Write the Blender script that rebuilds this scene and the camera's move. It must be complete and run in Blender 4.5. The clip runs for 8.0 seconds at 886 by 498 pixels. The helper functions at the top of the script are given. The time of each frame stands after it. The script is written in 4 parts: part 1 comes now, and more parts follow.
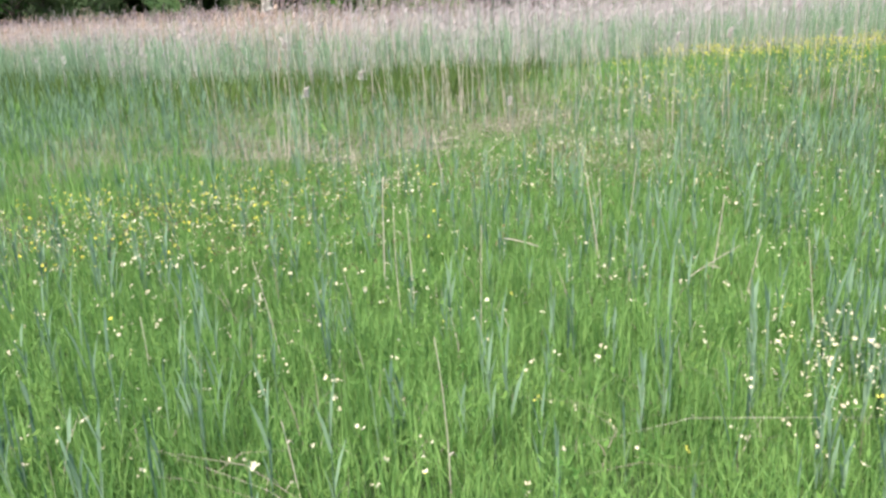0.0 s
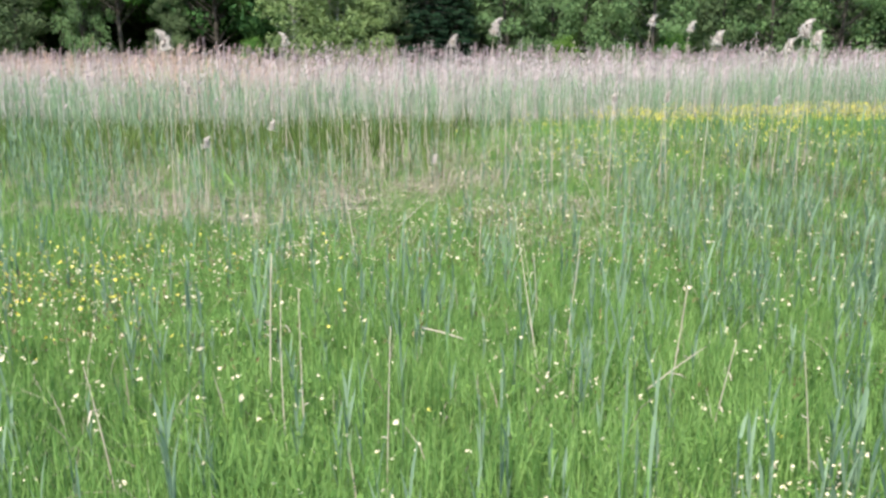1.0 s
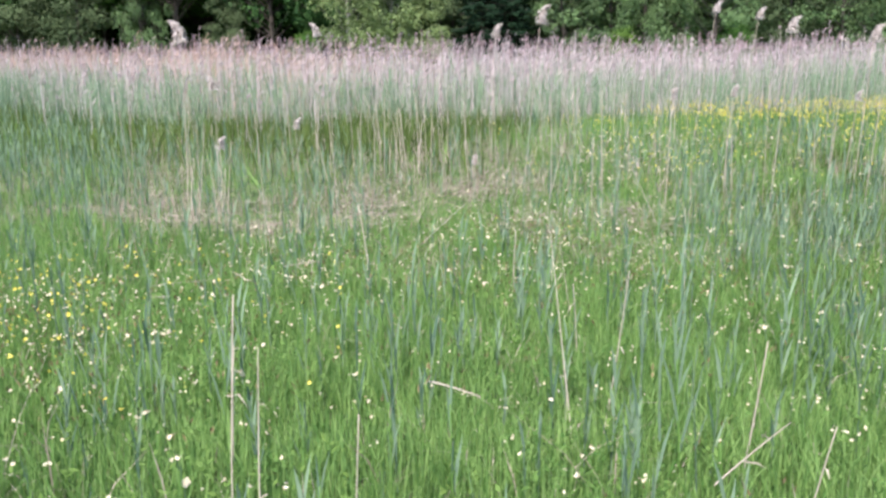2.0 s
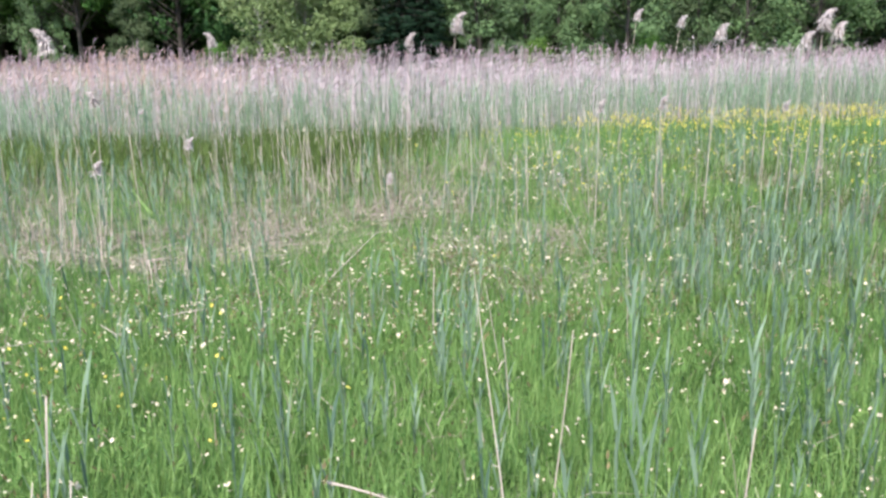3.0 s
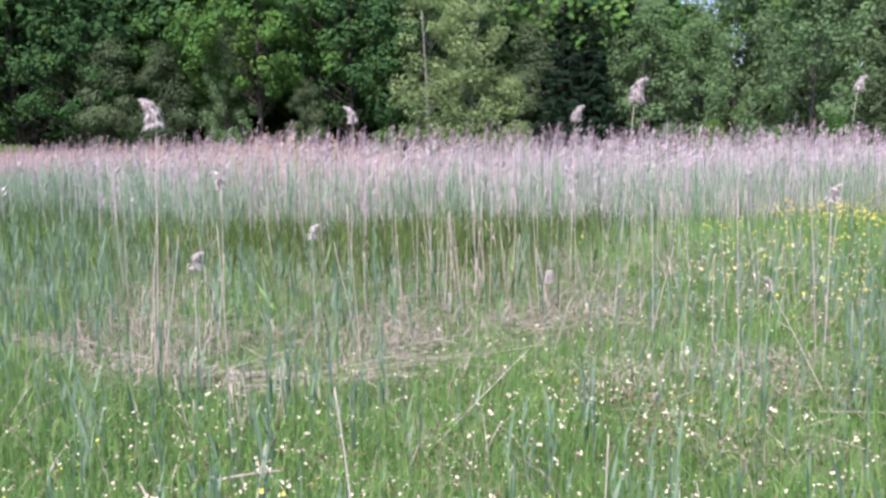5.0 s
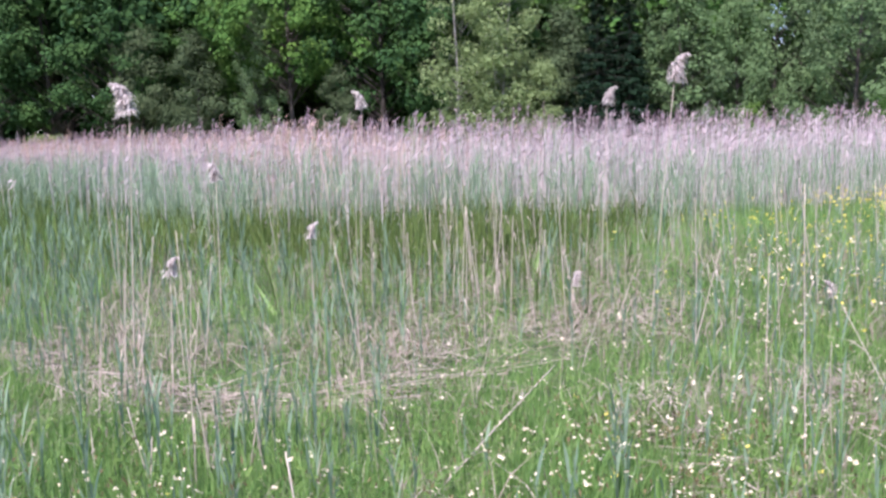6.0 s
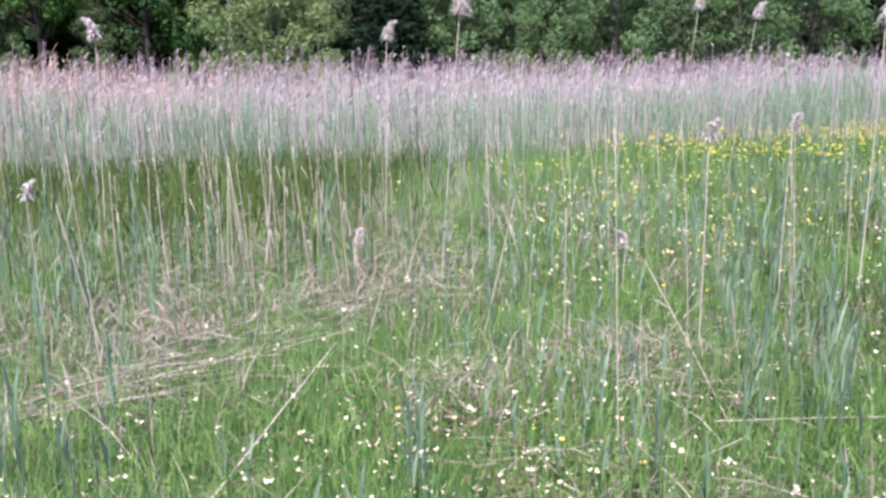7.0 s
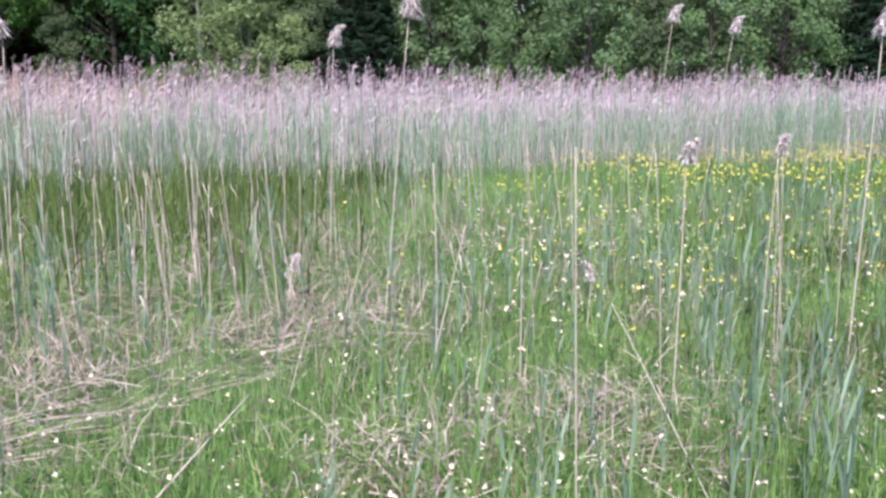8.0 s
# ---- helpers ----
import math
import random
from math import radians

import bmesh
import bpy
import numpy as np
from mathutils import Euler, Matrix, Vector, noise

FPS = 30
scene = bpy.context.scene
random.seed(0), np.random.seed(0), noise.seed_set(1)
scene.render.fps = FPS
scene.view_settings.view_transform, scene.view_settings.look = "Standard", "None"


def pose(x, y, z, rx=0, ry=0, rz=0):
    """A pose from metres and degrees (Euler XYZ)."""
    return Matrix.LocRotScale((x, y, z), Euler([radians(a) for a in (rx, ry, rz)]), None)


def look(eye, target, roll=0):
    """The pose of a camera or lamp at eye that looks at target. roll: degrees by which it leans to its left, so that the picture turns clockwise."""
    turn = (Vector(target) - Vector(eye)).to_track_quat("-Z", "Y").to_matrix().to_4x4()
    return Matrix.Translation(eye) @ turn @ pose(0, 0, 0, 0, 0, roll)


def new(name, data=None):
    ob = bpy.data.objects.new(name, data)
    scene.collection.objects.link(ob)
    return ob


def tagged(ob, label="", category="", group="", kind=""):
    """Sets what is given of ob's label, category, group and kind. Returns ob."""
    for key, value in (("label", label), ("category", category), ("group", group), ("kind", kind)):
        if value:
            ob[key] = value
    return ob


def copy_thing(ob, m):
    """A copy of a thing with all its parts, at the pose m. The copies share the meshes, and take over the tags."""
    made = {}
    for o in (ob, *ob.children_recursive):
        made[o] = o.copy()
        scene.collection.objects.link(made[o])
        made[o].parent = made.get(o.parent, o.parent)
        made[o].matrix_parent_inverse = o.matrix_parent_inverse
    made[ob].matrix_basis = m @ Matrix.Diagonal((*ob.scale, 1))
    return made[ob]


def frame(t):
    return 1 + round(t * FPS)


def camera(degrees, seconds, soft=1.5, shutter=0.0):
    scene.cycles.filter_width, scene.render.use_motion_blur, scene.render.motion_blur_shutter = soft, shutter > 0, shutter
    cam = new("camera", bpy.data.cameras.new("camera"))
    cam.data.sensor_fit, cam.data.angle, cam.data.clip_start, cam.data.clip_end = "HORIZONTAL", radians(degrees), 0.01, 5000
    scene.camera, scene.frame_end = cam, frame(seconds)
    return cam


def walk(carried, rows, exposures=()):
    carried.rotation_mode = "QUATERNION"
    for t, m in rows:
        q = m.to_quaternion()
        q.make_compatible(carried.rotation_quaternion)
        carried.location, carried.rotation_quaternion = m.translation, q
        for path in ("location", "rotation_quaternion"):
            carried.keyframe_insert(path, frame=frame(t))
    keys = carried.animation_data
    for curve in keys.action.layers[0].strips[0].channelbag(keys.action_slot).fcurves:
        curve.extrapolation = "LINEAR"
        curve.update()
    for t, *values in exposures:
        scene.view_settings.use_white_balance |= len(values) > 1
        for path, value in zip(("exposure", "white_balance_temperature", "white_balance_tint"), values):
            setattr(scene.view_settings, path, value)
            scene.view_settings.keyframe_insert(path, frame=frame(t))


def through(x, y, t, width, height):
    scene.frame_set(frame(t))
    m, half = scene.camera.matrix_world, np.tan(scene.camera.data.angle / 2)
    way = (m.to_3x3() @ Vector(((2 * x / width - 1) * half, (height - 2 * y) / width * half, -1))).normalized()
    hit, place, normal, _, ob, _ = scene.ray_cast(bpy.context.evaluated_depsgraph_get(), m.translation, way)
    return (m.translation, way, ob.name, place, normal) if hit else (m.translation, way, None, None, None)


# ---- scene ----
cam = camera(56.0, 8.0, soft=2.85)
PATH = [
    (0, (0.248, 0.468, 1.448), (-0.228, 2.336, 0.914), -3.0),
    (0.5, (0.234, 0.861, 1.410), (-0.267, 2.714, 0.849), -1.0),
    (1, (0.132, 1.289, 1.396), (-0.168, 3.223, 0.982), -0.4),
    (1.2, (0.107, 1.435, 1.399), (-0.231, 3.357, 0.954), -1.3),
    (2.3, (0.191, 2.271, 1.391), (-0.248, 4.177, 0.971), -0.4),
    (2.5, (0.194, 2.396, 1.375), (-0.116, 4.329, 0.970), -0.3),
    (3, (0.100, 2.722, 1.402), (-0.146, 4.665, 0.996), -1.1),
    (3.5, (0.055, 3.035, 1.374), (-0.357, 4.961, 1.030), -1.0),
    (4, (0.024, 3.416, 1.386), (-0.633, 5.273, 1.044), 0.2),
    (4.5, (-0.033, 3.746, 1.361), (-0.612, 5.636, 1.059), 1.0),
    (4.7, (-0.076, 3.864, 1.354), (-0.649, 5.765, 1.115), -0.3),
    (5.8, (-0.208, 4.613, 1.386), (-0.922, 6.472, 1.199), -0.5),
    (6, (-0.218, 4.732, 1.380), (-0.917, 6.591, 1.144), -1.4),
    (6.2, (-0.220, 4.848, 1.361), (-0.827, 6.737, 1.103), -0.9),
    (6.5, (-0.302, 5.108, 1.340), (-0.737, 7.038, 1.049), -1.8),
    (6.6, (-0.308, 5.180, 1.327), (-0.664, 7.122, 1.014), -1.2),
    (7, (-0.334, 5.393, 1.350), (-0.533, 7.348, 0.976), -1.1),
    (7.5, (-0.280, 5.704, 1.333), (-0.502, 7.669, 1.032), -0.8),
    (8, (-0.245, 5.953, 1.329), (-0.377, 7.920, 0.990), -0.0),
]
walk(cam, [(t, look(eye, target, roll)) for t, eye, target, roll in PATH], [(0, 1.22, 6820, 4), (0.5, 1.21, 6870, 0), (1, 1.22, 6770, 6), (2.5, 1.20, 6430, 16), (3.5, 1.20, 6270, 21), (4, 1.20, 6150, 28), (4.5, 1.18, 6200, 25), (6, 1.18, 6130, 29), (7, 1.15, 6170, 25), (8, 1.15, 6160, 26)])

# ---- light ----
SUN_FROM = Vector((-0.05, -0.60, 1.0)).normalized()
world = bpy.data.worlds.new("sky")
scene.world = world
world.use_nodes = True
wn = world.node_tree.nodes
sky = wn.new("ShaderNodeTexSky")
sky.sky_type = "NISHITA"
sky.sun_disc = False
sky.sun_elevation = math.asin(SUN_FROM.z)
sky.sun_rotation = math.atan2(SUN_FROM.x, SUN_FROM.y)
world.node_tree.links.new(sky.outputs["Color"], wn["Background"].inputs["Color"])
wn["Background"].inputs["Strength"].default_value = 0.13
sun = new("sun", bpy.data.lights.new("sun", "SUN"))
sun.data.energy, sun.data.angle, sun.data.color = 4.0, radians(0.53), (1.0, 0.96, 0.89)
sun.matrix_world = look(SUN_FROM * 50, (0, 0, 0))


# ---- materials ----
def leaf_material(name, dark, light, through=0.35, rough=0.6, patch=0.0, patch_colour=(0, 0, 0), patch_size=0.4, spread=0.25, gloss=0.2):
    """Plant tissue: a colour for each blade between dark and light, patches at a larger scale, and light passing through."""
    m = bpy.data.materials.new(name)
    m.use_nodes = True
    n, l = m.node_tree.nodes, m.node_tree.links
    bsdf, out = n["Principled BSDF"], n["Material Output"]
    geo, info = n.new("ShaderNodeNewGeometry"), n.new("ShaderNodeObjectInfo")
    add = n.new("ShaderNodeMath")
    add.operation = "MULTIPLY_ADD"
    l.new(info.outputs["Random"], add.inputs[0])
    add.inputs[1].default_value = spread
    l.new(geo.outputs["Random Per Island"], add.inputs[2])
    ramp = n.new("ShaderNodeMapRange")
    ramp.inputs["From Max"].default_value = 1 + spread
    l.new(add.outputs[0], ramp.inputs["Value"])
    mix = n.new("ShaderNodeMix")
    mix.data_type = "RGBA"
    l.new(ramp.outputs["Result"], mix.inputs["Factor"])
    mix.inputs["A"].default_value, mix.inputs["B"].default_value = (*dark, 1), (*light, 1)
    colour = mix.outputs["Result"]
    if patch:
        tex = n.new("ShaderNodeTexNoise")
        tex.inputs["Scale"].default_value = patch_size
        tex.inputs["Detail"].default_value = 3
        l.new(geo.outputs["Position"], tex.inputs["Vector"])
        step = n.new("ShaderNodeMapRange")
        step.inputs["From Min"].default_value, step.inputs["From Max"].default_value = 0.45, 0.68
        step.inputs["To Max"].default_value = patch
        l.new(tex.outputs["Fac"], step.inputs["Value"])
        over = n.new("ShaderNodeMix")
        over.data_type = "RGBA"
        l.new(step.outputs["Result"], over.inputs["Factor"])
        l.new(colour, over.inputs["A"])
        over.inputs["B"].default_value = (*patch_colour, 1)
        colour = over.outputs["Result"]
    l.new(colour, bsdf.inputs["Base Color"])
    bsdf.inputs["Roughness"].default_value = rough
    bsdf.inputs["Specular IOR Level"].default_value = gloss
    if through:
        thin, blend = n.new("ShaderNodeBsdfTranslucent"), n.new("ShaderNodeMixShader")
        l.new(colour, thin.inputs["Color"])
        blend.inputs[0].default_value = through
        l.new(bsdf.outputs[0], blend.inputs[1])
        l.new(thin.outputs[0], blend.inputs[2])
        l.new(blend.outputs[0], out.inputs["Surface"])
    return m


def grainy_material(name, dark, light, scale=(1, 1, 1), size=8.0, rough=0.85, bump=0.3):
    """Bark, straw and soil: noise stretched by scale, with a bump."""
    m = bpy.data.materials.new(name)
    m.use_nodes = True
    n, l = m.node_tree.nodes, m.node_tree.links
    bsdf = n["Principled BSDF"]
    tc, mp, tex = n.new("ShaderNodeTexCoord"), n.new("ShaderNodeMapping"), n.new("ShaderNodeTexNoise")
    mp.inputs["Scale"].default_value = scale
    tex.inputs["Scale"].default_value, tex.inputs["Detail"].default_value = size, 6
    l.new(tc.outputs["Object"], mp.inputs["Vector"])
    l.new(mp.outputs[0], tex.inputs["Vector"])
    ramp = n.new("ShaderNodeValToRGB")
    ramp.color_ramp.elements[0].position, ramp.color_ramp.elements[1].position = 0.32, 0.68
    ramp.color_ramp.elements[0].color, ramp.color_ramp.elements[1].color = (*dark, 1), (*light, 1)
    l.new(tex.outputs["Fac"], ramp.inputs["Fac"])
    l.new(ramp.outputs["Color"], bsdf.inputs["Base Color"])
    bsdf.inputs["Roughness"].default_value = rough
    bp = n.new("ShaderNodeBump")
    bp.inputs["Strength"].default_value = bump
    l.new(tex.outputs["Fac"], bp.inputs["Height"])
    l.new(bp.outputs[0], bsdf.inputs["Normal"])
    return m


GRASS = leaf_material("meadow_grass_blade", (0.064, 0.172, 0.036), (0.335, 0.50, 0.168), 0.4, patch=0.5, patch_colour=(0.12, 0.235, 0.065), patch_size=0.9)
SEDGE = leaf_material("sedge_blade", (0.045, 0.084, 0.022), (0.136, 0.189, 0.052), 0.3, patch=0.5, patch_colour=(0.14, 0.20, 0.055), patch_size=0.22)
SHOOT = leaf_material("young_reed_leaf", (0.040, 0.098, 0.065), (0.30, 0.41, 0.27), 0.3, rough=0.6)
RUST = leaf_material("withered_blade", (0.13, 0.085, 0.05), (0.30, 0.21, 0.13), 0.2, rough=0.8)
BED_GREEN = leaf_material("reed_bed_leaf", (0.10, 0.185, 0.10), (0.35, 0.455, 0.30), 0.3, rough=0.6)
STRAW = leaf_material("dead_reed_straw", (0.30, 0.24, 0.195), (0.62, 0.54, 0.46), 0.15, rough=0.7)
LITTER = leaf_material("dead_reed_litter", (0.20, 0.15, 0.12), (0.52, 0.445, 0.385), 0.15, rough=0.8)
PLUME = leaf_material("reed_plume", (0.40, 0.34, 0.32), (0.78, 0.72, 0.69), 0.35, rough=0.9)
BED_PLUME = leaf_material("reed_bed_plume", (0.25, 0.175, 0.19), (0.62, 0.515, 0.54), 0.3, rough=0.9, patch=0.45, patch_colour=(0.50, 0.40, 0.34), patch_size=0.10)
TAN_PLUME = leaf_material("tan_reed_plume", (0.36, 0.23, 0.18), (0.68, 0.51, 0.43), 0.3, rough=0.9)
DARK_PLUME = leaf_material("dark_reed_plume", (0.16, 0.10, 0.11), (0.52, 0.40, 0.42), 0.25, rough=0.9)
BED_STRAW = leaf_material("reed_bed_straw", (0.40, 0.34, 0.34), (0.72, 0.65, 0.64), 0.3, rough=0.8)
PETAL = leaf_material("cream_petal", (0.70, 0.56, 0.40), (0.82, 0.77, 0.62), 0.3)
YELLOW = leaf_material("yellow_petal", (0.70, 0.56, 0.06), (0.82, 0.76, 0.22), 0.25)
CENTRE = leaf_material("flower_centre", (0.70, 0.55, 0.08), (0.80, 0.66, 0.12), 0.0)
HERB = leaf_material("meadow_herb_leaf", (0.05, 0.125, 0.026), (0.16, 0.28, 0.07), 0.35, patch=0.6, patch_colour=(0.19, 0.27, 0.06), patch_size=1.6)
BROWN_HEAD = leaf_material("brown_seed_head", (0.085, 0.07, 0.035), (0.25, 0.20, 0.10), 0.1, rough=0.8)
TAN_STRAW = leaf_material("tan_reed_straw", (0.40, 0.27, 0.21), (0.72, 0.54, 0.45), 0.3, rough=0.8)
STEM = leaf_material("green_stem", (0.10, 0.22, 0.05), (0.18, 0.32, 0.08), 0.2)
SOIL = grainy_material("mossy_meadow_soil", (0.022, 0.045, 0.010), (0.070, 0.115, 0.028), size=9)
BARK = grainy_material("grey_brown_bark", (0.02, 0.017, 0.014), (0.075, 0.062, 0.05), (6, 6, 1), 3, bump=0.6)
WHITE_BARK = grainy_material("white_birch_bark", (0.11, 0.10, 0.09), (0.42, 0.40, 0.37), (2, 2, 9), 2.0, bump=0.3)
TREE_LEAVES = {
    "deep": leaf_material("deep_green_leaves", (0.012, 0.038, 0.016), (0.052, 0.116, 0.036), 0.06, rough=0.8, patch=0.5, patch_colour=(0.055, 0.10, 0.022), patch_size=0.25, spread=0.4, gloss=0.05),
    "fresh": leaf_material("fresh_green_leaves", (0.034, 0.098, 0.024), (0.105, 0.215, 0.050), 0.2, rough=0.8, patch=0.45, patch_colour=(0.12, 0.18, 0.032), patch_size=0.2, spread=0.4, gloss=0.05),
    "grey": leaf_material("grey_green_leaves", (0.05, 0.082, 0.04), (0.115, 0.155, 0.075), 0.25, rough=0.8, spread=0.4, gloss=0.05),
    "lime": leaf_material("yellow_green_leaves", (0.11, 0.175, 0.045), (0.22, 0.32, 0.10), 0.4, rough=0.8, spread=0.3, gloss=0.05),
    # Light green leaves, with distance haze put into the colour: paler, greyer patches.
    "mid": leaf_material("hazed_light_green_leaves", (0.115, 0.200, 0.088), (0.180, 0.285, 0.118), 0.42, rough=0.8, patch=0.3, patch_colour=(0.15, 0.19, 0.12), patch_size=0.2, spread=0.4, gloss=0.05),
    "birch": leaf_material("pale_birch_leaves", (0.16, 0.235, 0.095), (0.31, 0.40, 0.18), 0.4, rough=0.8, spread=0.2, gloss=0.05),
    # Blacker than living needles: the shade between the branches is put into this colour.
    "needle": leaf_material("shaded_spruce_needles", (0.004, 0.012, 0.007), (0.014, 0.034, 0.016), 0.0, rough=0.8, spread=0.3, gloss=0.05),
}


# ---- mesh builders ----
rng = np.random.default_rng(7)


def np_mesh(name, chunks, material, smooth=True):
    """One mesh from chunks of (vertices, faces), the faces of a chunk having one number of corners each."""
    me = bpy.data.meshes.new(name)
    verts, loops, sizes, off = [], [], [], 0
    for v, faces in chunks:
        verts.append(v)
        for f in faces:
            loops.append((f + off).ravel())
            sizes.append(np.full(len(f), f.shape[1]))
        off += len(v)
    v, lo, sz = np.concatenate(verts), np.concatenate(loops), np.concatenate(sizes)
    me.vertices.add(len(v))
    me.vertices.foreach_set("co", np.ascontiguousarray(v, dtype=np.float32).ravel())
    me.loops.add(len(lo))
    me.loops.foreach_set("vertex_index", lo.astype(np.int32))
    me.polygons.add(len(sz))
    me.polygons.foreach_set("loop_start", np.concatenate(([0], np.cumsum(sz)[:-1])).astype(np.int32))
    me.polygons.foreach_set("use_smooth", np.full(len(sz), smooth))
    me.update(calc_edges=True)
    me.materials.append(material)
    return me


def col(*a):
    return np.stack([np.broadcast_to(np.asarray(x, float), np.broadcast_shapes(*[np.shape(q) for q in a])) for x in a], axis=-1)


def ribbons(p, d, b, w, width):
    """Tapering blades: from p along d, bending by b, as wide as width along w."""
    width = np.broadcast_to(width, len(p))[:, None]
    mid, tip = p + d * 0.55 + b * 0.30, p + d + b
    v = np.stack([p - w * width * 0.4, p + w * width * 0.4, mid - w * width * 0.5, mid + w * width * 0.5, tip], axis=1).reshape(-1, 3)
    k = np.arange(len(p))[:, None] * 5
    return v, [k + np.array([[0, 1, 3, 2]]), k + np.array([[2, 3, 4]])]


def slips(p, d, w, width):
    """Narrow pointed slips of leaf from p along d."""
    k = w * np.broadcast_to(width, len(p))[:, None] * 0.5
    v = np.stack([p, p + d * 0.45 - k, p + d, p + d * 0.45 + k], axis=1).reshape(-1, 3)
    return v, [np.arange(len(p))[:, None] * 4 + np.arange(4)[None]]


def spears(p, d, w, width):
    """Three-cornered blades from p to p + d, for grass further off."""
    k = w * np.broadcast_to(width, len(p))[:, None] * 0.5
    v = np.stack([p - k, p + k, p + d], axis=1).reshape(-1, 3)
    return v, [np.arange(len(p))[:, None] * 3 + np.arange(3)[None]]


def tubes(p, d, b, r0, r1, sides=3, rings=3):
    """Tapering stems, one for each row: from p along d, bending by b."""
    n = len(p)
    s = np.linspace(0, 1, rings)
    c = p[:, None] + d[:, None] * s[None, :, None] + b[:, None] * (s ** 2)[None, :, None]
    ax = d / np.linalg.norm(d, axis=1, keepdims=True)
    ref = np.where(np.abs(ax[:, 2:3]) > 0.8, np.array([[1.0, 0, 0]]), np.array([[0, 0, 1.0]]))
    e1 = np.cross(ax, ref)
    e1 /= np.linalg.norm(e1, axis=1, keepdims=True)
    e2 = np.cross(ax, e1)
    a = np.linspace(0, 2 * np.pi, sides, endpoint=False)
    r = np.broadcast_to(r0, n)[:, None] * (1 - s) + np.broadcast_to(r1, n)[:, None] * s
    ring = np.cos(a)[None, :, None] * e1[:, None] + np.sin(a)[None, :, None] * e2[:, None]
    v = (c[:, :, None] + ring[:, None] * r[:, :, None, None]).reshape(-1, 3)
    q = []
    for i in range(rings - 1):
        for j in range(sides):
            jj = (j + 1) % sides
            q.append([i * sides + j, i * sides + jj, (i + 1) * sides + jj, (i + 1) * sides + j])
    k = np.arange(n)[:, None, None] * rings * sides
    faces = [(k + np.array(q)[None]).reshape(-1, 4)]
    if sides > 3:
        faces.append(np.arange(n)[:, None] * rings * sides + (rings - 1) * sides + np.arange(sides)[None])
    return v, faces


def unit(a):
    return a / np.maximum(np.linalg.norm(a, axis=-1, keepdims=True), 1e-9)


def around(az):
    return col(np.cos(az), np.sin(az), 0.0)


def grass(p, h, width, lean, bent=True):
    n = len(p)
    az = rng.uniform(0, 2 * np.pi, n)
    k = np.abs(rng.normal(0, lean, n))[:, None]
    h = np.broadcast_to(h, n)[:, None]
    d = h * (col(0, 0, np.ones(n)) + around(az) * k * 0.4)
    b = h * (around(az) * k * 0.6 - col(0, 0, np.ones(n)) * np.minimum(k, 1.2) * 0.28)
    w = around(rng.uniform(0, np.pi, n))
    return ribbons(p, d, b, w, width) if bent else spears(p, d + b, w, width)


def part(name, me, parent, label=""):
    ob = new(name, me)
    ob.parent = parent
    return tagged(ob, label)


def stuff(name, chunks, material, label, category):
    return tagged(new(name, np_mesh(name, chunks, material)), label, category, kind="stuff")


def wob(x, y, size, ph=0.0):
    """A smooth unevenness between about -1 and 1."""
    a, b = x / size, y / size
    return (np.sin(a * 1.3 + b * 0.7 + ph) + np.sin(a * -0.6 + b * 1.7 + 2.1 * ph + 1) + np.sin(a * 2.3 - b * 1.9 + ph * 0.7 + 4) * 0.6) / 2.6


def height(x, y):
    """The ground's level."""
    rise = np.clip((y - 8.4) / 3.6, 0, 1)
    return 0.02 * wob(x, y, 0.8) + 0.02 * wob(x, y, 5.0, 2.0) + 0.03 + 0.30 * rise * rise * (3 - 2 * rise)


def ground_points(x, y):
    return col(x, y, height(x, y) - 0.01)


def scatter(n, x0, x1, y0, y1):
    return rng.uniform(x0, x1, n), rng.uniform(y0, y1, n)


# ---- the plan ----
def reed_front(x):
    """The y at which the dense reed bed begins."""
    return 14.6 + np.maximum(0, -7.0 - x) * 0.60 + 5.5 * np.clip((x + 5) / 9.5, 0, 1) ** 1.1 + 0.45 * wob(x, 0 * x, 1.2) + 0.25 * wob(x, 0 * x, 0.35, 4.0)


def swath(x):
    """The y of the line along which reeds lie flattened."""
    return 8.05 + np.maximum(0, x + 2.55) * 1.2 + np.maximum(0, -2.9 - x) * 0.35


def thatch(x, y):
    """How far the ground is covered by fallen reeds: a swath that curves away, and the trodden ground behind it."""
    front = swath(x) - 0.15
    k = np.clip((y - front + 0.15) / 0.3, 0, 1) * np.clip((front + 2.3 - y) / 1.4, 0, 1)
    return k * np.clip((-0.35 - x) / 0.5, 0, 1) * np.clip((x + 5.6) / 1.2, 0, 1)


def wet(x, y):
    """How far the place belongs to the reedy, wet side: 0 in the flower meadow."""
    edge = -0.85 + (y - 10.0) * 0.12
    return np.clip((edge - x) / 0.5, 0, 1) * np.clip((y - 8.2 - np.maximum(0, x + 2.55) * 1.0) / 0.8, 0, 1)


def dark_band(x, y):
    far = reed_front(x)
    near = 10.0 + np.maximum(0, -6 - x) * 0.25 + 0.45 * wob(x, y, 1.1) + 0.25 * wob(x, y, 0.4, 3.0)
    return np.clip((y - near) / 1.6, 0, 1) * np.clip((far + 0.6 - y) / 0.6, 0, 1) * np.clip((-1.0 - x + (y - 12) * 0.1) / 1.3, 0, 1) * (1 - 0.42 * np.clip((-5.5 - x) / 2, 0, 1))



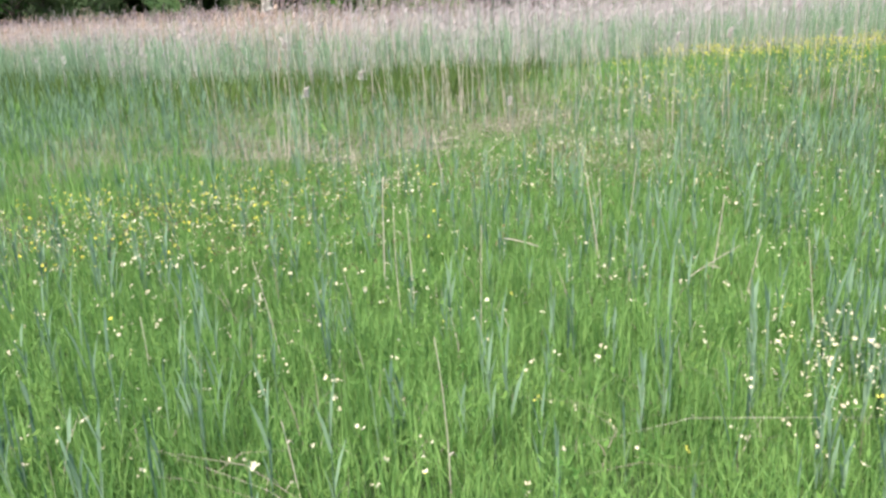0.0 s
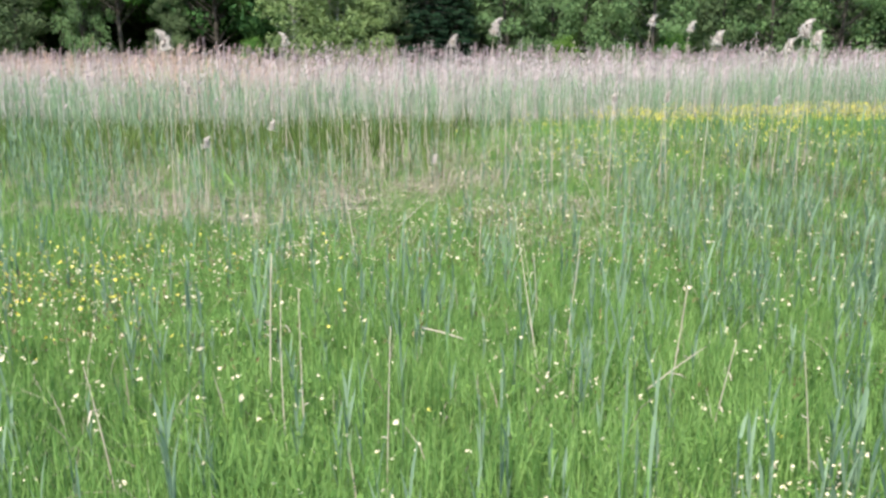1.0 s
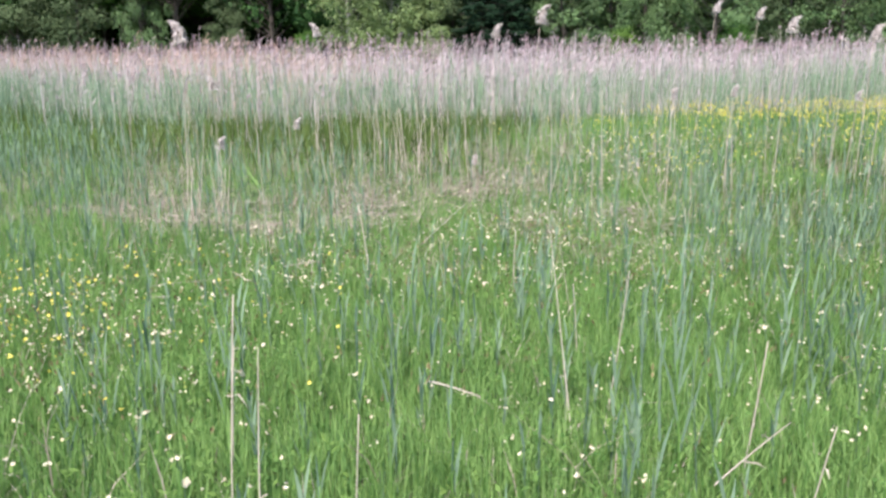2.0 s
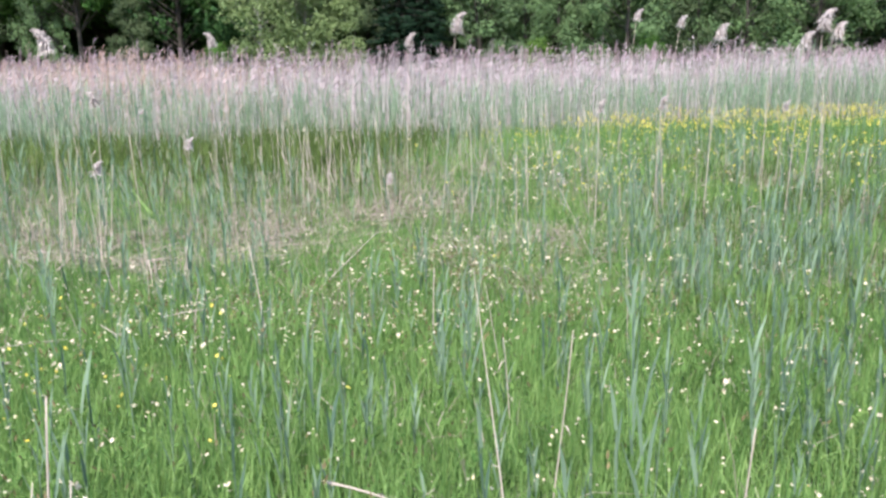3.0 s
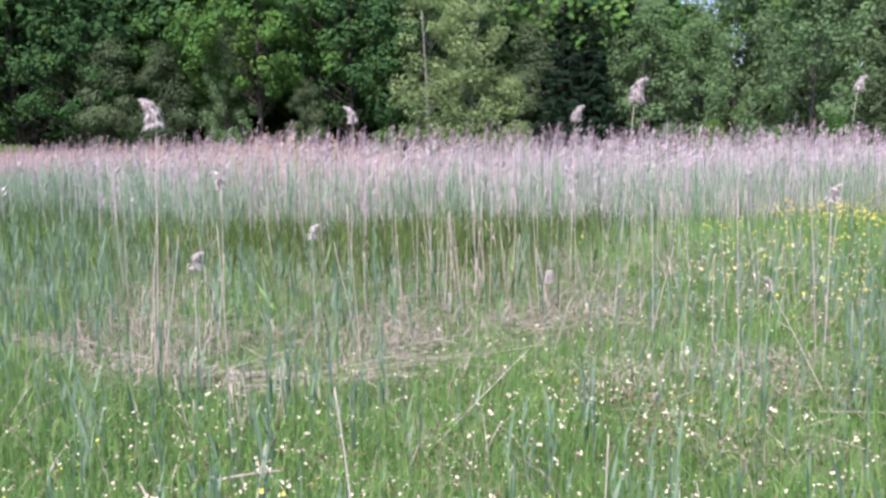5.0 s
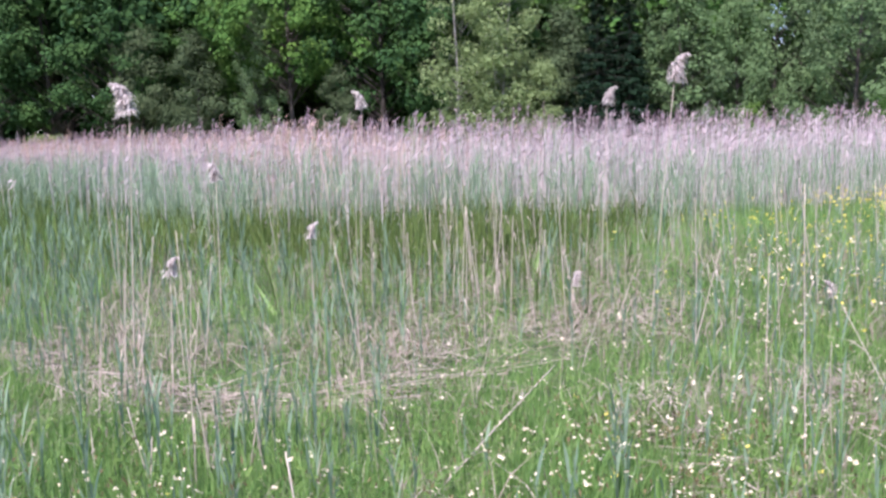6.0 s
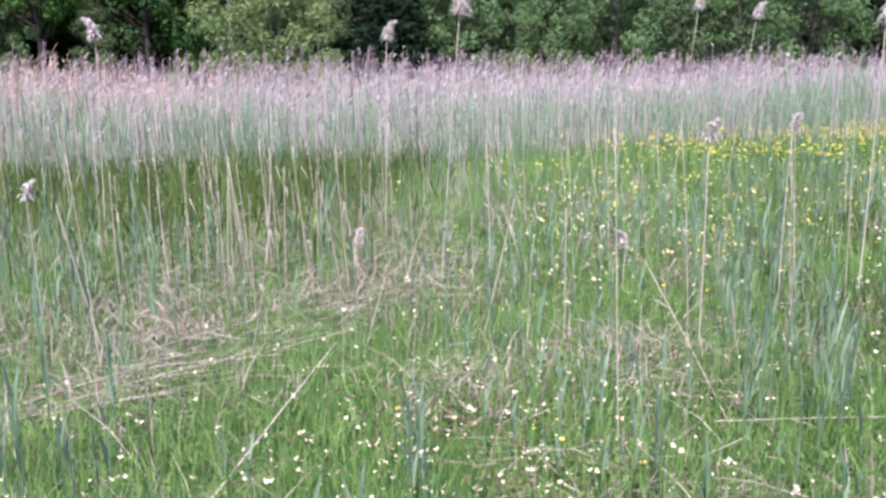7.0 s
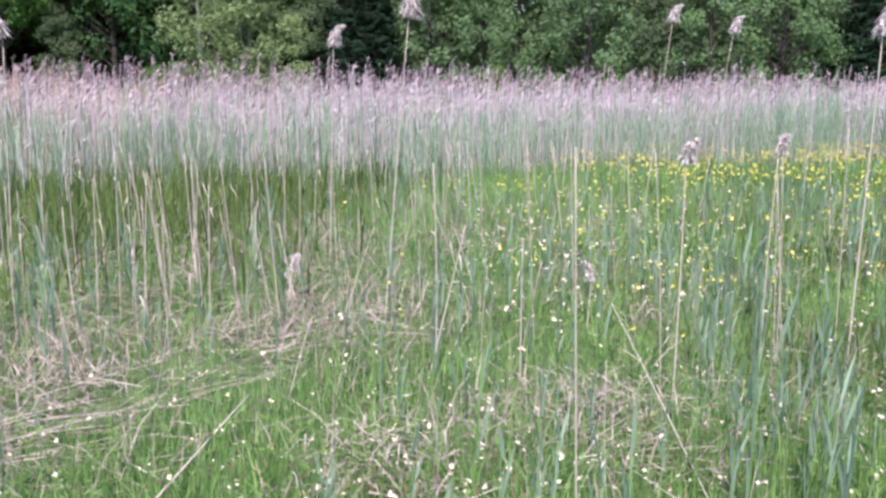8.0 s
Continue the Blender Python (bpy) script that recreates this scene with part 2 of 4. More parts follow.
# ---- ground ----
def build_ground():
    gx = np.concatenate(([-600, -250, -120, -70], np.linspace(-40, 30, 141), [60, 120, 250, 600]))
    gy = np.concatenate(([-600, -200, -60, -20], np.linspace(-8, 60, 137), [80, 130, 260, 600]))
    x, y = np.meshgrid(gx, gy)
    v = col(x, y, height(x, y)).reshape(-1, 3)
    nx, ny = len(gx), len(gy)
    i = (np.arange(ny - 1)[:, None] * nx + np.arange(nx - 1)[None]).ravel()[:, None]
    ob = new("ground", np_mesh("ground", [(v, [i + np.array([[0, 1, nx + 1, nx]])])], SOIL))
    tagged(ob, "mossy green meadow soil under grass and reeds", "ground", kind="structure")


build_ground()


# ---- meadow grass ----
def build_grass():
    chunks = []
    for n, x0, x1, y0, y1, w, h, bent in ((60000, -9, 9, -6, 7.0, 0.011, 0.18, False), (36000, -3.6, 3.2, -0.4, 2.4, 0.0052, 0.15, True), (180000, -4.2, 3.6, 1.1, 6.0, 0.0048, 0.15, True), (45000, -5.5, 4.2, 6.0, 9.0, 0.0055, 0.16, True),
                                          (120000, -9, 7, 6.0, 11.0, 0.0072, 0.17, False), (110000, -13, 10, 11.0, 19.0, 0.011, 0.23, False), (40000, -45, 30, -14.0, 40.0, 0.035, 0.3, False)):
        x, y = scatter(n, x0, x1, y0, y1)
        keep = rng.random(n) > np.maximum(thatch(x, y) * 0.52, dark_band(x, y) * 0.92)
        keep &= y < reed_front(x) + 0.8
        if w > 0.03 or h == 0.18:
            keep &= (np.abs(x) > rng.uniform(2.8, 4.8, n)) | (y < rng.uniform(-0.2, 1.6, n)) | (y > 11)
        if bent and y0 < 2:
            keep &= rng.random(n) < (y - y0) / 1.2
        keep &= rng.random(n) < np.minimum(x - x0, x1 - x) / 1.6 + 0.25 * wob(x, y, 0.6)
        x, y = x[keep], y[keep]
        hh = h * rng.lognormal(-0.05, 0.40, len(x)) * (1 + 0.42 * wob(x, y, 0.22, 1.0)) * (1 - 0.35 * thatch(x, y))
        hh *= 1 - 0.20 * np.clip((y - 6.8) / 1.0, 0, 1) * np.clip((11.0 - y) / 2, 0, 1)
        hh = np.minimum(hh, 1.7 * h)
        chunks.append(grass(ground_points(x, y), hh, w * rng.uniform(0.6, 1.25, len(x)), 0.40, bent))
    stuff("meadow_grass", chunks, GRASS, "fresh bright green meadow grass, uneven and tussocky", "grass")
    x, y = scatter(98000, -7, 4, 1.5, 15)
    keep = rng.random(len(x)) < (0.16 + 0.5 * np.clip((y - 6.3) / 2, 0, 1) + 0.25 * wet(x, y)) * np.clip(0.55 + wob(x, y, 0.4, 6.0), 0, 1) * (1 - 0.7 * dark_band(x, y))
    x, y = x[keep], y[keep]
    hh = 0.18 * rng.lognormal(0, 0.35, len(x))
    stuff("dry_grass", [grass(ground_points(x, y), hh, rng.uniform(0.002, 0.0042, len(x)) * (1 + 0.05 * y), 1.1)], LITTER, "thin dry straw-coloured stems among the green grass", "grass")
    x, y = scatter(110000, -34, 1.5, 9.5, 32)
    keep = rng.random(len(x)) < dark_band(x, y)
    x, y = x[keep], y[keep]
    hh = 0.42 * rng.lognormal(0, 0.2, len(x)) * (1 + 0.2 * wob(x, y, 0.7))
    tx, ty = scatter(42000, 0.6, 6.5, 6.8, 17.5)
    keep = rng.random(len(tx)) < np.clip(wob(tx, ty, 0.35, 2.5) + 0.2, 0, 1) * np.clip((tx - 0.6) / 1.2, 0, 1)
    tx, ty = tx[keep], ty[keep]
    tufts = grass(ground_points(tx, ty), 0.21 * rng.lognormal(0, 0.25, len(tx)), 0.009, 0.4)
    stuff("sedge_grass", [tufts, grass(ground_points(x, y), hh, 0.015, 0.4)], SEDGE, "darker green sedge grass in front of the reed bed", "grass")


build_grass()


# ---- young reed shoots ----
def shoot_parts(n, p, h):
    """Stems and leaves of n shoots at p, as chunks."""
    az = rng.uniform(0, 2 * np.pi, n)
    lean = around(az) * rng.normal(0, 0.06, n)[:, None]
    d = (col(0, 0, np.ones(n)) + lean) * h[:, None]
    chunks = [tubes(p, d * 0.8, lean * 0, 0.0035, 0.0015)]
    for i in range(5):
        s = 0.22 + 0.15 * i + rng.uniform(-0.05, 0.05, n)
        la = az + i * np.pi + rng.normal(0, 0.5, n)
        ln = h * (0.42 - 0.02 * i) * rng.uniform(0.7, 1.15, n)
        out = rng.uniform(0.03, 0.20, n)[:, None]
        ld = (col(0, 0, np.ones(n)) * 0.95 + around(la) * out) * ln[:, None]
        lb = (around(la) * 0.09 - col(0, 0, np.ones(n)) * out * 0.22) * ln[:, None]
        w = unit(np.cross(ld, around(la + 0.8)))
        chunks.append(ribbons(p + d * s[:, None], ld, lb, w, 0.0098 * rng.uniform(0.55, 1.3, n)))
    return chunks


def build_shoot_stuff():
    sets = []
    for n, x0, x1, y0, y1 in ((2200, -4, 3.4, 1.0, 8.0), (1700, -8, 5, 6, 11.5), (7500, -20, 0.0, 8.5, 18), (1000, 0, 7, 10, 18), (1900, 0.5, 4.6, 6.5, 14), (1100, 0.9, 3.4, 2.6, 7.0)):
        x, y = scatter(n, x0, x1, y0, y1)
        dens = 0.20 + 0.6 * np.clip(wob(x, y, 0.7, 3.0) + 0.05, 0, 1) + 0.66 * wet(x, y) * np.clip((-3.2 - x) / 1.5, 0.15, 0.75)
        dens *= (1 - 0.85 * ((np.abs(x + 1.2) < 0.45) & (np.abs(y - 8.0) < 1.5))) * (1 - 0.9 * dark_band(x, y)) * (1 - 0.4 * np.clip(y - 10.3, 0, 1) * (x > -5)) * (1 - 0.75 * thatch(x, y))
        keep = (rng.random(n) < dens) & (y < reed_front(x)) & ~((np.abs(x + 0.15) < 0.35) & (y < 2.2))
        x, y = x[keep], y[keep]
        sets.append((x, y, np.minimum(0.38 * rng.lognormal(0, 0.24, len(x)), np.where(y < 5, 0.48, 0.60)) * (1 + 0.10 * np.clip((-2.5 - x) / 3, 0, 1) * (y > 8))))
    x, y, h = (np.concatenate([q[i] for q in sets]) for i in range(3))
    stuff("young_reeds", shoot_parts(len(x), ground_points(x, y), h), SHOOT, "blue-green young reed shoots growing through the grass", "reeds")


build_shoot_stuff()


def make_shoot(h, seed):
    """One reed shoot: a stem with its leaves."""
    r = np.random.default_rng(seed)
    root = tagged(new("reed_shoot"), "blue-green young reed shoot with upright pointed leaves", "reed", "young reeds in the meadow")
    lean = np.array([[r.normal(0, 0.05), r.normal(0, 0.05), 1.0]]) * h
    stem = part("stem", np_mesh("shoot_stem", [tubes(np.zeros((1, 3)), lean * 0.85, lean * 0, 0.004, 0.0015, 5, 4)], STEM), root)
    az = r.uniform(0, 6.28)
    for i in range(5):
        la = np.array([az + i * np.pi + r.normal(0, 0.4)])
        ln = h * (0.44 - 0.02 * i) * r.uniform(0.8, 1.15)
        out = r.uniform(0.03, 0.20)
        ld = (np.array([[0, 0, 0.95]]) + around(la) * out) * ln
        lb = (around(la) * 0.09 - np.array([[0, 0, out * 0.25]])) * ln
        w = unit(np.cross(ld, around(la + 0.7)))
        part("leaf", np_mesh("shoot_leaf", [ribbons(lean * (0.2 + 0.15 * i), ld, lb, w, 0.0105 * r.uniform(0.65, 1.1))], SHOOT), root)
    return root


def build_shoots():
    kinds = [make_shoot(h, 20 + i) for i, h in enumerate((0.34, 0.40, 0.46, 0.52, 0.60))]
    r = np.random.default_rng(31)
    for i in range(200):
        x, y = (r.uniform(-2.6, 2.2), r.uniform(2.3, 10.0)) if i < 170 else (r.normal(-4.2, 0.4), r.normal(8.5, 0.35))
        if abs(x + 1.2) < 0.4 and 6.5 < y < 9.3:
            x += 1.6
        src = kinds[i % 5]
        m = pose(x, y, float(height(np.array(x), np.array(y))) - 0.01, 0, 0, r.uniform(0, 360)) @ Matrix.Scale(r.uniform(0.8, 1.1), 4)
        if i < 5:
            src.matrix_basis = m
        else:
            copy_thing(src, m)


build_shoots()


# ---- dead reed stalks ----
def make_plume(length, seed, n=240):
    """A drooping feathery panicle from the origin, towards +x."""
    r = np.random.default_rng(seed)
    s = np.sort(r.uniform(0, 1, n))
    p = col(0.30 * length * s ** 2.4, r.normal(0, 0.007, n), length * (s - 0.30 * s ** 2.6))
    az = r.normal(0, 1.25, n)
    ln = length * 0.50 * (1 - 0.55 * s) * r.uniform(0.55, 1.1, n)
    d = (around(az) * 0.5 + col(0, 0, np.full(n, 0.8))) * ln[:, None]
    b = (around(az) * 0.20 - col(0, 0, np.full(n, 1.05))) * ln[:, None]
    axis = tubes(np.zeros((1, 3)), np.array([[0, 0, length]]), np.array([[0.30 * length, 0, -0.30 * length]]), 0.003, 0.001)
    return np_mesh("reed_plume", [ribbons(p, d, b, around(r.uniform(0, 3.14, n)), 0.0095), axis], PLUME)


PLUMES = [make_plume(0.20, 1, 280), make_plume(0.145, 2, 170), make_plume(0.25, 3, 400)]


def make_stalk(x, y, tx, ty, tz, plume=None, turn=0.0, seed=0, radius=0.0044):
    """A dead stalk from the ground at (x, y) to its tip at (tx, ty, tz)."""
    r = np.random.default_rng(seed + 500)
    z = float(height(np.array(x), np.array(y))) - 0.02
    label = "tall dry straw-coloured reed stalk" + (" with a pale drooping plume" if plume is not None else " broken off bare")
    root = tagged(new("dead_reed_stalk"), label, "reed", "dry reed stalks standing in the meadow")
    root.location = (x, y, z)
    bow = np.array([[r.normal(0, 0.02), r.normal(0, 0.02), 0]])
    d = np.array([[tx - x, ty - y, tz - z]]) - bow
    part("stem", np_mesh("stalk_stem", [tubes(np.zeros((1, 3)), d, bow, radius, radius * 0.5, 5, 7)], STRAW), root)
    for _ in range(1 + seed % 2):
        s, az, ln = r.uniform(0.25, 0.85), r.uniform(0, 6.28, 1), r.uniform(0.12, 0.26) * (1.0 if tz > 0.8 else 0.4)
        leaf = ribbons(d * s + bow * s ** 2, (around(az) * 0.3 + [[0, 0, 0.7]]) * ln, (around(az) * 0.3 - [[0, 0, 1.1]]) * ln, around(az + 1.57), 0.007)
        part("dry_leaf", np_mesh("stalk_leaf", [leaf], STRAW), root)
    if plume is not None:
        ob = part("plume", PLUMES[plume], root, "pale feathery plume bent over to one side")
        ob.matrix_basis = pose(*(np.array([tx - x, ty - y, tz - z]) - [0, 0, 0.02]), 0, 0, turn)
    return root


def build_stalks():
    plumed = ((-0.84, 10.2, -0.72, 10.40, 1.80, 2, 0), (-3.48, 8.40, -3.47, 8.50, 1.63, 2, 200), (-2.86, 9.4, -2.87, 9.38, 0.86, 1, 20), (-3.06, 8.2, -3.06, 8.25, 0.78, 1, 0),
              (-3.95, 9.9, -4.0, 10.0, 1.20, 0, 170), (-3.2, 10.75, -3.16, 10.80, 1.74, 0, 190), (-1.36, 11.35, -1.32, 11.41, 1.72, 0, 20), (0.47, 9.25, 0.50, 9.35, 1.12, 1, 350),
              (1.0, 9.85, 1.04, 9.9, 1.12, 1, 30), (0.90, 12.7, 1.12, 12.9, 2.00, 0, 10), (1.42, 13.0, 1.63, 13.0, 1.92, 0, 10), (1.40, 9.85, 1.50, 10.0, 1.66, 0, 20), (-1.42, 10.4, -1.40, 10.5, 0.42, 1, 60), (0.22, 10.2, 0.25, 10.3, 0.44, 1, 180))
    more = ((2.10, 10.0, 2.17, 10.0, 1.58, 0, 15), (2.20, 9.95, 2.31, 10.0, 1.72, 2, 10), (2.32, 10.0, 2.42, 10.0, 1.65, 0, 25), (2.12, 11.0, 2.18, 11.0, 1.52, 1, 200), (2.26, 11.0, 2.32, 11.0, 1.04, 1, 0))
    for i, (x, y, tx, ty, tz, k, a) in enumerate(plumed + more):
        make_stalk(x, y, tx, ty, tz, k, a, i)
    bare = ((-0.01, 8.18, -0.04, 8.22, 1.22), (0.44, 9.35, 0.38, 9.37, 1.16), (0.99, 9.6, 0.96, 9.61, 1.13), (1.34, 9.85, 1.33, 9.87, 1.23), (0.45, 10.8, 0.40, 10.8, 0.88),
            (-0.33, 11.0, -0.36, 11.0, 1.19), (-0.06, 10.0, -0.11, 10.03, 1.14), (0.17, 10.4, 0.13, 10.4, 1.13), (1.08, 9.9, 1.04, 9.9, 1.02), (1.91, 10.05, 1.92, 10.08, 1.28), (2.2, 9.35, 2.15, 9.37, 1.24), (1.08, 9.8, 1.02, 9.83, 0.96),
            (-3.37, 8.2, -3.31, 8.25, 1.08), (-3.30, 8.25, -3.28, 8.3, 0.95), (-2.31, 7.4, -2.35, 7.42, 1.09), (-3.04, 7.65, -2.99, 7.69, 0.75), (-2.33, 8.97, -2.41, 8.99, 1.10), (-3.12, 10.55, -3.14, 10.59, 1.03),
            (-2.3, 9.5, -2.29, 9.55, 1.0), (-2.16, 9.5, -2.33, 9.55, 0.80), (-2.71, 9.95, -2.73, 9.99, 0.93), (-1.83, 9.75, -1.84, 9.79, 0.82), (-1.24, 10.95, -1.26, 10.97, 1.16), (-1.63, 11.2, -1.62, 11.24, 1.15), (-1.48, 12.0, -1.49, 12.02, 1.14), (-0.57, 13.2, -0.59, 13.19, 1.02))
    short = ((-0.30, 2.55, -0.34, 2.62, 0.57), (-0.72, 2.46, -0.80, 2.53, 0.32), (-0.44, 3.74, -0.43, 3.80, 0.60), (-1.28, 3.55, -1.42, 3.65, 0.47), (-1.70, 3.2, -1.75, 3.27, 0.34), (0.92, 3.9, 0.88, 3.96, 0.52), (-0.84, 3.92, -0.92, 4.15, 0.62), (-0.79, 3.97, -0.87, 4.20, 0.60),
             (0.03, 4.72, -0.167, 5.70, 0.71), (-0.09, 6.28, -0.17, 6.31, 0.50), (-0.21, 6.4, -0.22, 6.5, 0.40), (0.49, 6.6, 0.47, 6.62, 0.64), (0.11, 8.42, 0.09, 8.44, 0.56))
    for i, (x, y, tx, ty, tz) in enumerate(bare + short):
        make_stalk(x, y, tx, ty, tz, None, 0, 40 + i, 0.0030 if i < len(bare) else 0.0024)
    r = np.random.default_rng(5)
    k = 100
    for n, cx, cy, sx, sy, h0, h1 in ((30, -2.05, 10.6, 0.36, 0.4, 0.75, 1.15), (9, -3.35, 8.4, 0.22, 0.3, 0.4, 1.0), (24, -3.6, 12.2, 1.8, 1.2, 0.9, 1.35), (22, 1.4, 12.4, 1.5, 2.0, 0.8, 1.3), (18, -0.7, 12.6, 0.6, 1.0, 0.9, 1.35), (16, -1.2, 10.2, 0.7, 0.5, 0.4, 0.85), (10, 0.5, 5.6, 1.6, 1.3, 0.4, 0.7), (9, -2.35, 7.5, 0.12, 0.12, 0.15, 0.4)):
        for _ in range(n):
            x, y = r.normal(cx, sx), r.normal(cy, sy)
            if y < 3.2 or y > 18.5:
                continue
            h = r.uniform(h0, h1)
            lean = 0.05 if h0 > 0.6 else 0.13
            make_stalk(x, y, x + r.normal(-0.02, lean) * h, y + r.normal(0, lean) * h, h, None, 0, k, r.uniform(0.0028, 0.0046))
            k += 1


build_stalks()


# ---- fallen reeds ----
def make_fallen(p0, p1, radius=0.007, sag=0.02, label="long dry reed stem fallen across the grass"):
    p0, p1 = np.array([p0], float), np.array([p1], float)
    root = tagged(new("fallen_reed_stem"), label, "reed", "fallen reed stems")
    root.location = p0[0]
    part("stem", np_mesh("fallen_stem", [tubes(np.zeros((1, 3)), p1 - p0 + [[0, 0, sag]], np.array([[0, 0, -sag]]), radius, radius * 0.6, 6, 8)], STRAW), root)
    side = unit(np.cross(p1 - p0, [[0, 0, 1.0]]))
    for k, q in ((0.35, 0.05), (0.7, -0.06)):
        part("dry_leaf", np_mesh("fallen_leaf", [ribbons((p1 - p0) * k, (p1 - p0) * 0.12 + side * q, np.array([[0, 0, -0.03]]), np.array([[0, 0, 1.0]]), 0.006)], STRAW), root)
    return root


def build_fallen():
    make_fallen((-1.37, 7.32, 0.04), (-1.185, 8.93, 0.245), 0.0048, label="thick pale reed cane lying aslant on the grass")
    make_fallen((0.44, 4.35, 0.22), (0.70, 4.70, 0.28), 0.0026)
    make_fallen((0.29, 8.25, 0.04), (0.52, 8.02, 0.05), 0.005)
    make_fallen((0.47, 8.55, 0.02), (0.17, 8.95, 0.62), 0.0024, label="dry reed stalk bent over and leaning in the grass")
    make_fallen((0.36, 8.38, 0.13), (1.15, 8.37, 0.17), 0.0022, label="thin dry reed stem lying level in the grass")
    make_fallen((1.01, 8.45, 0.02), (1.07, 8.9, 0.12), 0.004)
    make_fallen((-1.82, 6.55, 0.24), (-1.62, 6.65, 0.26), 0.004)
    make_fallen((-2.15, 6.54, 0.2), (-1.94, 6.34, 0.2), 0.004)
    make_fallen((-2.4, 6.08, 0.22), (-2.08, 6.15, 0.25), 0.002)
    make_fallen((-0.53, 4.9, 0.25), (-0.33, 4.88, 0.21), 0.004)
    make_fallen((-0.85, 8.60, 0.07), (-0.5, 8.75, 0.10), 0.0032)
    make_fallen((-2.55, 6.2, 0.10), (-2.2, 5.9, 0.22), 0.004)
    make_fallen((1.68, 9.66, 0.26), (1.84, 9.68, 0.30), 0.006, 0.16, "pale dry reed leaf curled over into an arch")
    r = np.random.default_rng(11)
    for _ in range(64):
        s = r.uniform(0, 1)
        x = -3.2 + 2.2 * s + r.normal(0, 0.12)
        y = swath(x) + abs(r.normal(0, 0.3)) - 0.08
        a = math.radians(30 + 20 * s + r.normal(0, 20))
        ln = r.uniform(0.2, 0.75)
        z = 0.05 + r.uniform(0, 0.09)
        make_fallen((x, y, z), (x + math.cos(a) * ln, y + math.sin(a) * ln, z + r.uniform(-0.02, 0.05)), r.uniform(0.002, 0.0042))
    n = 76000
    x, y = scatter(n, -6, 1.6, 7.2, 13)
    some = np.clip((y - 7.6) / 1.2, 0, 1) * np.clip(wob(x, y, 0.45, 5) - 0.3, 0, 1) * 0.3
    for cx, cy, size in ((-0.53, 8.56, 0.22), (-0.17, 9.0, 0.2), (0.22, 9.05, 0.26), (-1.36, 9.89, 0.3), (-0.73, 9.87, 0.2), (-0.37, 7.91, 0.18), (0.12, 7.84, 0.2), (0.45, 8.75, 0.25), (-2.35, 10.3, 0.5), (-1.7, 12.2, 0.4), (0.5, 12.4, 0.2)):
        some = np.maximum(some, 0.75 * np.exp(-((x - cx) ** 2 + (y - cy) ** 2) / size ** 2))
    some = np.maximum(some, 0.22 * np.exp(-((x + 1.5) ** 2 + (y - 11.0) ** 2) / 0.9))
    along = np.exp(-((y - swath(x) - 0.03) / 0.12) ** 2)
    keep = rng.random(n) < np.maximum(thatch(x, y) * (0.115 + 0.80 * along) * np.clip(0.9 + 0.8 * wob(x, y, 0.3, 8.0), 0.15, 1), some)
    x, y = x[keep], y[keep]
    m = len(x)
    az = np.radians(42) + rng.normal(0, 1.0, m) * (1 - 0.65 * along[keep]) + np.pi * rng.integers(0, 2, m)
    ln = (0.04 + 0.26 * rng.uniform(0, 1, m) ** 2.2)[:, None]
    d = (around(az) + col(0, 0, rng.normal(0.12, 0.28, m))) * ln
    b = (around(az + 1.57) * rng.normal(0, 0.22, m)[:, None] - col(0, 0, np.full(m, 0.06))) * ln
    p = col(x, y, height(x, y) + rng.uniform(0.01, 0.13, m))
    piles = []
    for k, cx, cy, sx, sy in ((230, -3.25, 8.1, 0.2, 0.25), (150, -2.15, 9.25, 0.3, 0.25), (120, -0.62, 8.6, 0.16, 0.1), (110, 0.18, 9.15, 0.2, 0.12)):
        a = rng.uniform(0, 6.28, k)
        qx, qy = rng.normal(cx, sx, k), rng.normal(cy, sy, k)
        q = col(qx, qy, height(qx, qy) + rng.uniform(0.0, 0.2, k))
        piles.append(ribbons(q, (around(a) * 0.5 + col(0, 0, np.full(k, 0.6))) * 0.2, (around(a) * 0.3 - col(0, 0, np.full(k, 0.7))) * 0.2, around(a + 1.57), 0.005))
    stuff("reed_litter", [*piles, ribbons(p, d, b, unit(np.cross(d, around(az + 1.57)) + rng.normal(0, 0.2, (m, 3))), rng.uniform(0.002, 0.0052, m))], LITTER, "tangled mat of dry straw-coloured fallen reeds", "reeds")


build_fallen()


# ---- tussocks ----
def make_tussock(x, y, size, green, dry, seed):
    """A mound of sedge blades arching outwards, with dead blades hanging among them."""
    r = np.random.default_rng(seed)
    root = tagged(new("sedge_tussock"), "dark green sedge tussock with dead straw-grey blades hanging out" if green > dry else "tuft of dead straw-grey grass blades bent to the ground", "grass", "tussocks in the meadow")
    root.location = (x, y, float(height(np.array(x), np.array(y))) - 0.01)
    for name, n, material, rise in (("green_tuft", green, SEDGE, 0.9), ("dry_tuft", dry, LITTER, 0.45)):
        az = r.uniform(0, 6.28, n)
        ln = (size * r.uniform(0.6, 1.5, n))[:, None]
        p = around(az) * (size * 0.25 * np.sqrt(r.uniform(0, 1, n)))[:, None]
        d = (around(az) * r.uniform(0.2, 0.7, n)[:, None] + col(0, 0, np.full(n, rise))) * ln
        b = (around(az) * 0.5 - col(0, 0, np.full(n, rise * 0.9))) * ln
        part(name, np_mesh("tussock_" + name, [ribbons(p, d, b, around(az + 1.57), r.uniform(0.003, 0.006, n))], material), root)
    return root


